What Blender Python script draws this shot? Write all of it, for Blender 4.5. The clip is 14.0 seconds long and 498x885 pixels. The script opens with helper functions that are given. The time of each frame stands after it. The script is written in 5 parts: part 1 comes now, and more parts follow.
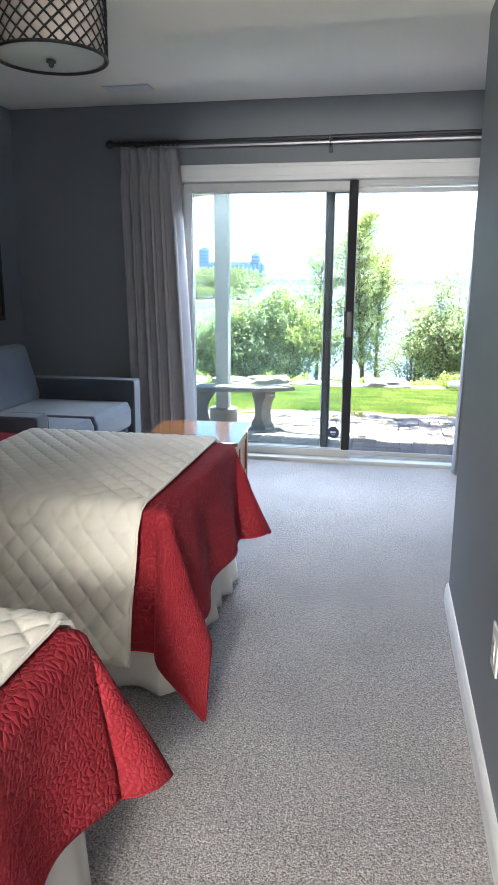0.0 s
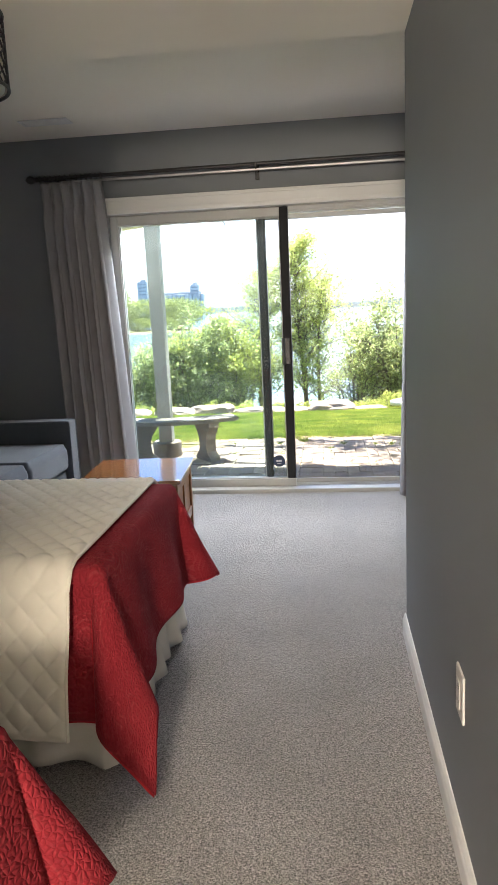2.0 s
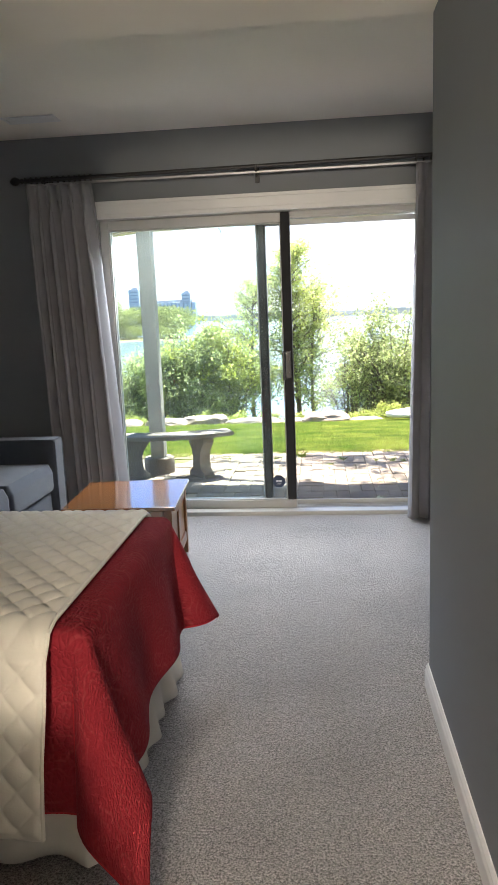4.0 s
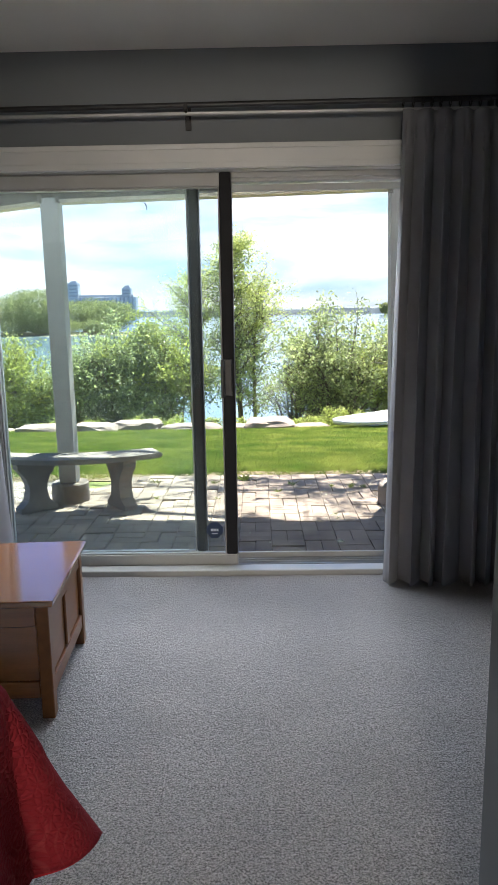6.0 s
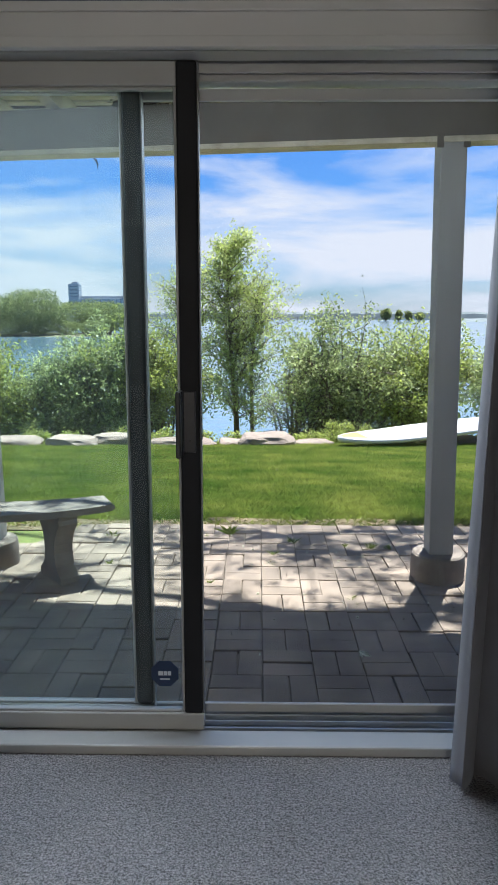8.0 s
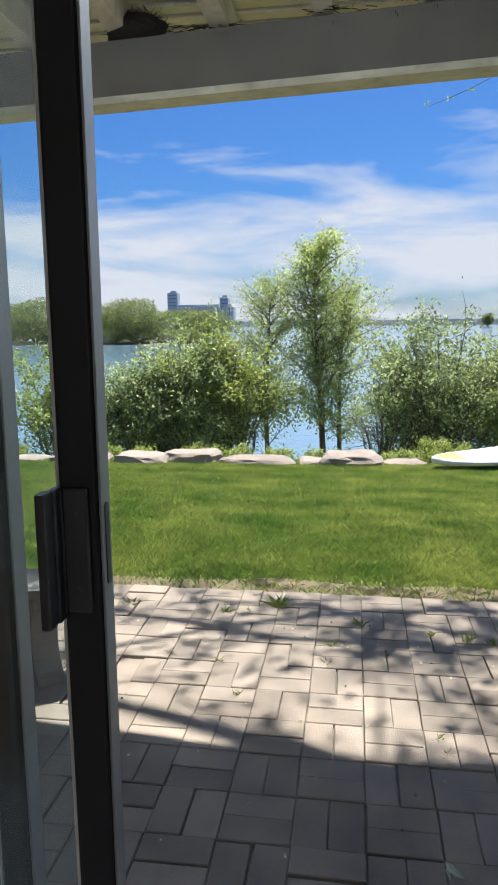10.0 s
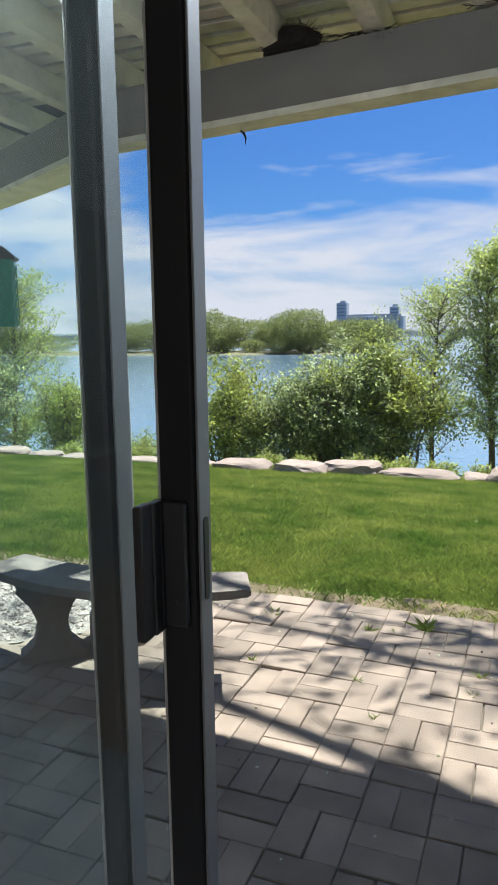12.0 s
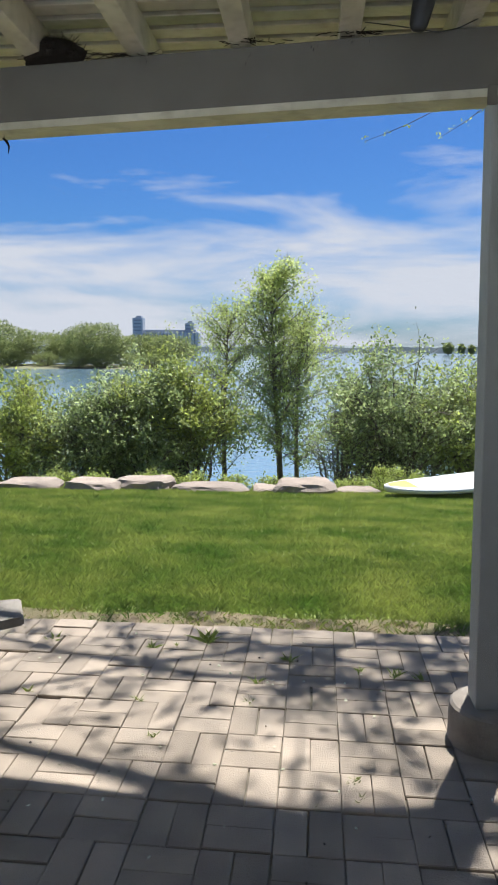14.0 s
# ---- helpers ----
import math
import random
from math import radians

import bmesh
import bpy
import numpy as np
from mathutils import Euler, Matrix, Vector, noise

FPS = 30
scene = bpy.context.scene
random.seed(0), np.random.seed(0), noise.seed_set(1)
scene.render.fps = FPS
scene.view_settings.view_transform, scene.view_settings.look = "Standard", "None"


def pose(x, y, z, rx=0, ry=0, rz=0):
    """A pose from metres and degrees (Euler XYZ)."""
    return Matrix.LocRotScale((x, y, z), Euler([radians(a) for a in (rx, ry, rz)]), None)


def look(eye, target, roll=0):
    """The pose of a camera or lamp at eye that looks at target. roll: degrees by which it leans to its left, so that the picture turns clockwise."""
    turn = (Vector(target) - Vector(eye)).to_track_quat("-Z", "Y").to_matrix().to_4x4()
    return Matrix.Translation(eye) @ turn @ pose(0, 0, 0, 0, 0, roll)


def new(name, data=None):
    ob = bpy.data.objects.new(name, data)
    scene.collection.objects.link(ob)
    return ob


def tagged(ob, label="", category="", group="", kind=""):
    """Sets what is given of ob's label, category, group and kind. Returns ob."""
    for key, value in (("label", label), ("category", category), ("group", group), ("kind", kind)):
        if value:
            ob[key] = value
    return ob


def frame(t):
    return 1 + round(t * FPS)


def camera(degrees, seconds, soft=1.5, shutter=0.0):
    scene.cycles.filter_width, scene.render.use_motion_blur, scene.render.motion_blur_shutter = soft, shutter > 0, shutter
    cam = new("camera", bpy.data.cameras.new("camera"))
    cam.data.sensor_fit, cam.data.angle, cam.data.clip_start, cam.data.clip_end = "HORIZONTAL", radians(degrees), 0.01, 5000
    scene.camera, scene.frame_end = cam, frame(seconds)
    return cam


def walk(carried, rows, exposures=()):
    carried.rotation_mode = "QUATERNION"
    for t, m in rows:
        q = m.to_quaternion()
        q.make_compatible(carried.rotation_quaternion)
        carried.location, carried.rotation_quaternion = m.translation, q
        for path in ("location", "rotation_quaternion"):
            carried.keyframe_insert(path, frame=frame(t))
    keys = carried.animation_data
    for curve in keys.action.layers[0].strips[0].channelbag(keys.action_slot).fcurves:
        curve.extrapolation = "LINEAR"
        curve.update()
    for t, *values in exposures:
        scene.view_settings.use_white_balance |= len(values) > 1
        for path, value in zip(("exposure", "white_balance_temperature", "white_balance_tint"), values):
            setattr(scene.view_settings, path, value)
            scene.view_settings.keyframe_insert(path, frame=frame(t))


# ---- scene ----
cam = camera(38.9, 14.0, soft=1.5)
PATH = [
    (0, (0.104, 0.005, 1.336), (-0.261, 1.921, 0.893), 0.3),
    (0.5, (0.123, 0.116, 1.341), (-0.128, 2.058, 0.932), -0.6),
    (1, (0.125, 0.165, 1.332), (-0.084, 2.11, 0.914), -1.7),
    (1.5, (0.12, 0.163, 1.334), (-0.098, 2.108, 0.925), -2.1),
    (2, (0.121, 0.155, 1.343), (-0.104, 2.108, 0.973), -2.6),
    (2.2, (0.115, 0.157, 1.354), (-0.135, 2.109, 0.995), -2.6),
    (4.3, (0.035, 0.567, 1.364), (-0.152, 2.527, 1.015), -2.0),
    (4.5, (0.04, 0.646, 1.36), (-0.146, 2.603, 0.991), -1.7),
    (5, (-0.011, 0.933, 1.375), (-0.158, 2.89, 0.992), -1.7),
    (5.5, (-0.029, 1.304, 1.345), (-0.03, 3.266, 0.955), -1.9),
    (6, (-0.005, 1.677, 1.36), (-0.035, 3.644, 1.0), -0.9),
    (6.5, (-0.044, 2.067, 1.354), (-0.051, 4.039, 1.017), -0.7),
    (7, (-0.015, 2.468, 1.336), (0.065, 4.431, 0.962), -1.0),
    (7.5, (0.056, 2.864, 1.352), (0.041, 4.831, 0.992), -0.3),
    (7.7, (0.044, 3.004, 1.347), (0.022, 4.973, 0.997), 0.0),
    (9.8, (0.186, 4.298, 1.346), (0.044, 6.262, 0.997), -0.8),
    (10, (0.228, 4.364, 1.357), (-0.064, 6.315, 1.027), -0.5),
    (10.5, (0.278, 4.428, 1.355), (-0.256, 6.326, 1.016), 0.5),
    (11, (0.29, 4.433, 1.359), (-0.42, 6.275, 1.037), -0.8),
    (11.5, (0.292, 4.428, 1.361), (-0.493, 6.241, 1.052), -1.2),
    (12, (0.304, 4.426, 1.361), (-0.437, 6.26, 1.063), -0.8),
    (12.5, (0.334, 4.435, 1.366), (-0.263, 6.322, 1.079), -0.5),
    (13, (0.369, 4.44, 1.372), (-0.029, 6.381, 1.103), -0.4),
    (13.5, (0.392, 4.442, 1.371), (0.134, 6.408, 1.113), -0.0),
    (14, (0.399, 4.45, 1.373), (0.206, 6.423, 1.114), 0.3),
]
EXPO = [(0, 3.6, 5600, 10), (0.5, 3.45, 6500, 12), (2.0, 3.18, 6700, 12), (4.5, 3.0, 6650, 12), (5.5, 2.6, 6400, 12), (6.5, 2.15, 6350, 12), (7.0, 1.95, 6300, 11), (7.5, 1.78, 5900, 10), (10.0, 1.55, 6100, 10), (12.5, 1.5, 6100, 10), (14.0, 1.4, 6100, 10)]
walk(cam, [(t, look(eye, target, roll)) for t, eye, target, roll in PATH], EXPO)
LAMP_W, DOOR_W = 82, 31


# ---- world, sun and large lights ----
world = bpy.data.worlds.new("world")
scene.world = world
world.use_nodes = True
wn, wl = world.node_tree.nodes, world.node_tree.links
SUN_EL, SUN_AZ = radians(66), math.atan2(0.36, 0.93)
sky = wn.new("ShaderNodeTexSky")
sky.sky_type, sky.sun_disc = "NISHITA", False
sky.sun_elevation, sky.sun_rotation = SUN_EL, SUN_AZ
wco = wn.new("ShaderNodeTexCoord")
wmap = wn.new("ShaderNodeMapping")
wmap.inputs["Scale"].default_value = (1.1, 1.1, 5.5)
wmap.inputs["Rotation"].default_value = (0.10, 0.12, 0.3)
wno = wn.new("ShaderNodeTexNoise")
wno.inputs["Scale"].default_value, wno.inputs["Detail"].default_value = 2.9, 10
wno.inputs["Roughness"].default_value, wno.inputs["Distortion"].default_value = 0.58, 0.35
wsep = wn.new("ShaderNodeSeparateXYZ")
# clouds thicken towards the horizon
wlow = wn.new("ShaderNodeMapRange")
wlow.inputs["From Min"].default_value, wlow.inputs["From Max"].default_value = 0.10, 0.30
wlow.inputs["To Min"].default_value, wlow.inputs["To Max"].default_value = 0.17, -0.12
wadd = wn.new("ShaderNodeMath")
wadd.operation = "ADD"
wramp = wn.new("ShaderNodeValToRGB")
wramp.color_ramp.elements[0].position, wramp.color_ramp.elements[1].position = 0.47, 0.72
wmix = wn.new("ShaderNodeMix")
wmix.data_type = "RGBA"
wmix.inputs["B"].default_value = (11.0, 11.3, 12.0, 1)
whue = wn.new("ShaderNodeHueSaturation")
whue.inputs["Saturation"].default_value = 1.2
whue.inputs["Value"].default_value = 1.1
wl.new(wco.outputs["Generated"], wmap.inputs["Vector"])
wl.new(wmap.outputs["Vector"], wno.inputs["Vector"])
wl.new(wco.outputs["Generated"], wsep.inputs[0])
wl.new(wsep.outputs["Z"], wlow.inputs["Value"])
wl.new(wno.outputs["Fac"], wadd.inputs[0])
wl.new(wlow.outputs["Result"], wadd.inputs[1])
wl.new(wadd.outputs[0], wramp.inputs[0])
wl.new(wramp.outputs["Color"], wmix.inputs["Factor"])
wl.new(sky.outputs["Color"], whue.inputs["Color"])
wblue = wn.new("ShaderNodeMix")
wblue.data_type, wblue.blend_type = "RGBA", "MULTIPLY"
wblue.inputs["Factor"].default_value, wblue.inputs["B"].default_value = 1.0, (0.60, 1.0, 1.55, 1)
wl.new(whue.outputs["Color"], wblue.inputs["A"])
wl.new(wblue.outputs["Result"], wmix.inputs["A"])
wl.new(wmix.outputs["Result"], wn["Background"].inputs["Color"])
wn["Background"].inputs["Strength"].default_value = 0.0285

sun = new("sun", bpy.data.lights.new("sun", "SUN"))
sun.data.energy, sun.data.angle, sun.data.color = 5.0, radians(0.6), (1.0, 0.95, 0.87)
sun.matrix_world = look((0, 0, 30), Vector((0, 0, 30)) - Vector((math.sin(SUN_AZ) * math.cos(SUN_EL), math.cos(SUN_AZ) * math.cos(SUN_EL), math.sin(SUN_EL))))

# unseen warm lamp, added behind the walk to brighten ceiling, wall and carpet
lamp = new("rear_warm_fill", bpy.data.lights.new("rear_warm_fill", "POINT"))
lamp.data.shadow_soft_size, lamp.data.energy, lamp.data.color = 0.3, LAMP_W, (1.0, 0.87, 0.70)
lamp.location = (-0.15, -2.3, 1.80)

# area lamp added outside, above the door's head, to boost the sky's light
door_sky_fill = new("door_sky_fill", bpy.data.lights.new("door_sky_fill", "AREA"))
door_sky_fill.data.shape, door_sky_fill.data.size, door_sky_fill.data.size_y = "RECTANGLE", 2.2, 0.5
door_sky_fill.data.energy, door_sky_fill.data.color = DOOR_W, (0.86, 0.93, 1.0)
door_sky_fill.matrix_world = look((-0.27, 5.80, 2.41), (-0.27, 4.8, 1.94))
door_sky_fill.data.spread = radians(122)

# ---- materials ----


def mat(name, c1, c2=None, rough=0.6, scale=8.0, fine=120.0, bump=0.2, dist=0.002, metal=0.0, spec=0.5, c3=None, stain=0.0, sheen=0.0, island=0.0, stretch=(1, 1, 1), objrand=0.0):
    """A surface with colour variation at two scales and fine relief."""
    m = bpy.data.materials.new(name)
    m.use_nodes = True
    n, l = m.node_tree.nodes, m.node_tree.links
    b = n["Principled BSDF"]
    b.inputs["Roughness"].default_value, b.inputs["Metallic"].default_value = rough, metal
    b.inputs["Specular IOR Level"].default_value = spec
    if sheen:
        b.inputs["Sheen Weight"].default_value = sheen
    co, mp = n.new("ShaderNodeTexCoord"), n.new("ShaderNodeMapping")
    mp.inputs["Scale"].default_value = stretch
    l.new(co.outputs["Object"], mp.inputs["Vector"])
    big, small = n.new("ShaderNodeTexNoise"), n.new("ShaderNodeTexNoise")
    big.inputs["Scale"].default_value, small.inputs["Scale"].default_value = scale, fine
    big.inputs["Detail"].default_value, small.inputs["Detail"].default_value = 5, 3
    l.new(mp.outputs["Vector"], big.inputs["Vector"])
    l.new(mp.outputs["Vector"], small.inputs["Vector"])
    mix = n.new("ShaderNodeMix")
    mix.data_type = "RGBA"
    mix.inputs["A"].default_value, mix.inputs["B"].default_value = (*c1, 1), (*(c2 or c1), 1)
    ramp = n.new("ShaderNodeMapRange")
    ramp.inputs["From Min"].default_value, ramp.inputs["From Max"].default_value = 0.3, 0.7
    l.new(big.outputs["Fac"], ramp.inputs["Value"])
    l.new(ramp.outputs["Result"], mix.inputs["Factor"])
    out = mix.outputs["Result"]
    if c3:
        mix2 = n.new("ShaderNodeMix")
        mix2.data_type = "RGBA"
        mix2.inputs["B"].default_value = (*c3, 1)
        r2 = n.new("ShaderNodeMapRange")
        r2.inputs["From Min"].default_value, r2.inputs["From Max"].default_value = 0.5, 0.72
        r2.inputs["To Max"].default_value = stain or 0.6
        l.new(small.outputs["Fac"], r2.inputs["Value"])
        l.new(r2.outputs["Result"], mix2.inputs["Factor"])
        l.new(out, mix2.inputs["A"])
        out = mix2.outputs["Result"]
    if island or objrand:
        hs, g = n.new("ShaderNodeHueSaturation"), n.new("ShaderNodeNewGeometry" if island else "ShaderNodeObjectInfo")
        r3 = n.new("ShaderNodeMapRange")
        amt = island or objrand
        r3.inputs["To Min"].default_value, r3.inputs["To Max"].default_value = 1 - amt, 1 + amt
        l.new(g.outputs["Random Per Island" if island else "Random"], r3.inputs["Value"])
        l.new(r3.outputs["Result"], hs.inputs["Value"])
        l.new(out, hs.inputs["Color"])
        out = hs.outputs["Color"]
    l.new(out, b.inputs["Base Color"])
    if bump:
        bp = n.new("ShaderNodeBump")
        bp.inputs["Strength"].default_value, bp.inputs["Distance"].default_value = bump, dist
        l.new(small.outputs["Fac"], bp.inputs["Height"])
        l.new(bp.outputs["Normal"], b.inputs["Normal"])
    return m


def leaf_mat(name, c1, c2, rough=0.45, trans=0.45, var=0.35, shine=1.5):
    """Foliage: varied from leaf to leaf, with light shining through."""
    m = mat(name, c1, c2, rough=rough, scale=1.6, fine=60, bump=0, spec=0.35, island=var)
    n, l = m.node_tree.nodes, m.node_tree.links
    b = n["Principled BSDF"]
    tr, mx = n.new("ShaderNodeBsdfTranslucent"), n.new("ShaderNodeMixShader")
    src = b.inputs["Base Color"].links[0].from_socket
    thin = n.new("ShaderNodeHueSaturation")
    thin.inputs["Value"].default_value, thin.inputs["Saturation"].default_value, thin.inputs["Hue"].default_value = shine, 1.05, 0.49
    l.new(src, thin.inputs["Color"])
    l.new(thin.outputs["Color"], tr.inputs["Color"])
    mx.inputs["Fac"].default_value = trans
    l.new(b.outputs[0], mx.inputs[1])
    l.new(tr.outputs[0], mx.inputs[2])
    l.new(mx.outputs[0], n["Material Output"].inputs["Surface"])
    return m


def wood_mat(name, c1, c2, rough=0.3, axis=0, spec=0.5):
    m = mat(name, c1, c2, rough=rough, scale=3.0, fine=40, bump=0.08, dist=0.001, spec=spec, c3=tuple(0.55 * c for c in c1), stain=0.35, stretch=tuple(0.9 if i == axis else 9.0 for i in range(3)))
    return m


def glass_mat(name, tint, gloss=1.0, haze=0.0):
    m = bpy.data.materials.new(name)
    m.use_nodes = True
    n, l = m.node_tree.nodes, m.node_tree.links
    n.remove(n["Principled BSDF"])
    tr, gl, lw, mx = n.new("ShaderNodeBsdfTransparent"), n.new("ShaderNodeBsdfGlossy"), n.new("ShaderNodeLayerWeight"), n.new("ShaderNodeMixShader")
    tr.inputs["Color"].default_value = (*tint, 1)
    gl.inputs["Roughness"].default_value = 0.02
    pw, ma = n.new("ShaderNodeMath"), n.new("ShaderNodeMath")
    pw.operation, pw.inputs[1].default_value = "POWER", 4.0
    ma.operation, ma.inputs[1].default_value, ma.inputs[2].default_value = "MULTIPLY_ADD", 0.8 * gloss, 0.025 * gloss
    l.new(lw.outputs["Facing"], pw.inputs[0])
    l.new(pw.outputs[0], ma.inputs[0])
    l.new(ma.outputs[0], mx.inputs["Fac"])
    l.new(tr.outputs[0], mx.inputs[1])
    l.new(gl.outputs[0], mx.inputs[2])
    out = mx.outputs[0]
    if haze:
        df, tl, m1, m2 = n.new("ShaderNodeBsdfDiffuse"), n.new("ShaderNodeBsdfTranslucent"), n.new("ShaderNodeMixShader"), n.new("ShaderNodeMixShader")
        df.inputs["Color"].default_value = tl.inputs["Color"].default_value = (0.8, 0.86, 0.86, 1)
        l.new(df.outputs[0], m1.inputs[1])
        l.new(tl.outputs[0], m1.inputs[2])
        m2.inputs["Fac"].default_value = haze
        l.new(out, m2.inputs[1])
        l.new(m1.outputs[0], m2.inputs[2])
        out = m2.outputs[0]
    l.new(out, n["Material Output"].inputs["Surface"])
    return m


def screen_mat(name, cover, color):
    m = bpy.data.materials.new(name)
    m.use_nodes = True
    n, l = m.node_tree.nodes, m.node_tree.links
    b, tr, mx = n["Principled BSDF"], n.new("ShaderNodeBsdfTransparent"), n.new("ShaderNodeMixShader")
    b.inputs["Base Color"].default_value, b.inputs["Roughness"].default_value = (*color, 1), 0.7
    mx.inputs["Fac"].default_value = cover
    l.new(tr.outputs[0], mx.inputs[1])
    l.new(b.outputs[0], mx.inputs[2])
    l.new(mx.outputs[0], n["Material Output"].inputs["Surface"])
    return m


def quilt_mat(name):
    """Red cotton, puckered in small winding cells, with a paler worn scroll pattern."""
    m = mat(name, (0.30, 0.026, 0.036), (0.22, 0.017, 0.026), rough=0.9, scale=3, fine=55, bump=0, spec=0.12)
    n, l = m.node_tree.nodes, m.node_tree.links
    b = n["Principled BSDF"]
    co = n.new("ShaderNodeUVMap")
    co.uv_map = "cloth"

    def noise_at(scale, detail=2.0):
        t = n.new("ShaderNodeTexNoise")
        t.inputs["Scale"].default_value, t.inputs["Detail"].default_value = scale, detail
        l.new(co.outputs["UV"], t.inputs["Vector"])
        return t

    def warped(scale, amount):
        v = n.new("ShaderNodeMixRGB")
        v.blend_type, v.inputs[0].default_value = "ADD", amount
        l.new(co.outputs["UV"], v.inputs[1])
        l.new(noise_at(scale).outputs["Color"], v.inputs[2])
        return v

    # scrolls: rings round scattered centres
    cell = n.new("ShaderNodeTexVoronoi")
    cell.voronoi_dimensions = "2D"
    cell.inputs["Scale"].default_value = 7.5
    l.new(warped(6, 0.10).outputs[0], cell.inputs["Vector"])
    rings = n.new("ShaderNodeMath")
    rings.operation, rings.inputs[1].default_value = "MULTIPLY", 34.0
    l.new(cell.outputs["Distance"], rings.inputs[0])
    wave = n.new("ShaderNodeMath")
    wave.operation = "SINE"
    l.new(rings.outputs[0], wave.inputs[0])
    r = n.new("ShaderNodeMapRange")
    r.inputs["From Min"].default_value, r.inputs["From Max"].default_value, r.inputs["To Max"].default_value = 0.45, 0.95, 0.15
    l.new(wave.outputs[0], r.inputs["Value"])
    r2 = n.new("ShaderNodeMapRange")
    r2.inputs["From Min"].default_value, r2.inputs["From Max"].default_value = 0.44, 0.58
    l.new(noise_at(9, 4).outputs["Fac"], r2.inputs["Value"])
    mu = n.new("ShaderNodeMath")
    mu.operation = "MULTIPLY"
    l.new(r.outputs["Result"], mu.inputs[0])
    l.new(r2.outputs["Result"], mu.inputs[1])
    mix = n.new("ShaderNodeMix")
    mix.data_type = "RGBA"
    mix.inputs["B"].default_value = (0.47, 0.13, 0.12, 1)
    l.new(b.inputs["Base Color"].links[0].from_socket, mix.inputs["A"])
    l.new(mu.outputs[0], mix.inputs["Factor"])
    l.new(mix.outputs["Result"], b.inputs["Base Color"])
    # puckers
    puck = n.new("ShaderNodeTexVoronoi")
    puck.voronoi_dimensions, puck.feature = "2D", "DISTANCE_TO_EDGE"
    puck.inputs["Scale"].default_value = 74
    mp = n.new("ShaderNodeMapping")
    mp.inputs["Scale"].default_value = (1.0, 0.8, 1.0)
    l.new(warped(30, 0.022).outputs[0], mp.inputs["Vector"])
    l.new(mp.outputs["Vector"], puck.inputs["Vector"])
    dome = n.new("ShaderNodeMath")
    dome.operation, dome.inputs[1].default_value = "POWER", 0.55
    l.new(puck.outputs["Distance"], dome.inputs[0])
    bp = n.new("ShaderNodeBump")
    bp.inputs["Strength"].default_value, bp.inputs["Distance"].default_value = 1.0, 0.0044
    l.new(dome.outputs[0], bp.inputs["Height"])
    l.new(bp.outputs["Normal"], b.inputs["Normal"])
    return m


def carpet_mat(name):
    """Cut pile: tufts, darker gaps between them, trodden patches."""
    m = mat(name, (0.56, 0.535, 0.53), (0.455, 0.435, 0.43), rough=0.97, scale=3.2, fine=120, bump=0, spec=0.1, c3=(0.24, 0.222, 0.21), stain=0.75, sheen=0.25)
    n, l = m.node_tree.nodes, m.node_tree.links
    b = n["Principled BSDF"]
    co, v, nz, mu, add = n.new("ShaderNodeTexCoord"), n.new("ShaderNodeTexNoise"), n.new("ShaderNodeTexNoise"), n.new("ShaderNodeMix"), n.new("ShaderNodeMath")
    v.inputs["Scale"].default_value, v.inputs["Detail"].default_value, v.inputs["Roughness"].default_value = 165, 3, 0.65
    nz.inputs["Scale"].default_value, nz.inputs["Detail"].default_value = 55, 6
    mu.data_type, mu.blend_type = "RGBA", "MULTIPLY"
    mu.inputs["Factor"].default_value = 1.0
    r = n.new("ShaderNodeMapRange")
    r.inputs["From Min"].default_value, r.inputs["From Max"].default_value = 0.38, 0.62
    r.inputs["To Min"].default_value, r.inputs["To Max"].default_value = 0.25, 1.34
    l.new(co.outputs["Object"], v.inputs["Vector"])
    l.new(co.outputs["Object"], nz.inputs["Vector"])
    half = n.new("ShaderNodeMath")
    half.operation, half.inputs[1].default_value, half.inputs[2].default_value = "MULTIPLY_ADD", 0.80, 0.0
    half2 = n.new("ShaderNodeMath")
    half2.operation, half2.inputs[1].default_value = "MULTIPLY_ADD", 0.20
    l.new(v.outputs["Fac"], half.inputs[0])
    l.new(nz.outputs["Fac"], half2.inputs[0])
    l.new(half.outputs[0], half2.inputs[2])
    l.new(half2.outputs[0], r.inputs["Value"])
    l.new(b.inputs["Base Color"].links[0].from_socket, mu.inputs["A"])
    l.new(r.outputs["Result"], mu.inputs["B"])
    l.new(mu.outputs["Result"], b.inputs["Base Color"])
    add.operation = "ADD"
    l.new(nz.outputs["Fac"], add.inputs[0])
    l.new(v.outputs["Fac"], add.inputs[1])
    bp = n.new("ShaderNodeBump")
    bp.inputs["Strength"].default_value, bp.inputs["Distance"].default_value = 1.0, 0.016
    l.new(add.outputs[0], bp.inputs["Height"])
    l.new(bp.outputs["Normal"], b.inputs["Normal"])
    return m


M_WALL = mat("wall_paint_grey", (0.218, 0.236, 0.258), (0.203, 0.221, 0.243), rough=0.6, scale=1.5, fine=170, bump=0.06, dist=0.001, spec=0.3)
M_CEIL = mat("ceiling_paint", (0.90, 0.86, 0.78), (0.87, 0.83, 0.75), rough=0.85, scale=1.2, fine=140, bump=0.12, dist=0.001)
M_TRIM = mat("white_trim_paint", (0.80, 0.80, 0.79), (0.74, 0.75, 0.74), rough=0.4, scale=3, fine=70, bump=0.05, dist=0.001)
M_CARPET = carpet_mat("carpet_pile")
M_VINYL = mat("door_vinyl", (0.50, 0.50, 0.485), (0.45, 0.455, 0.44), rough=0.38, scale=4, fine=90, bump=0.04, dist=0.001)
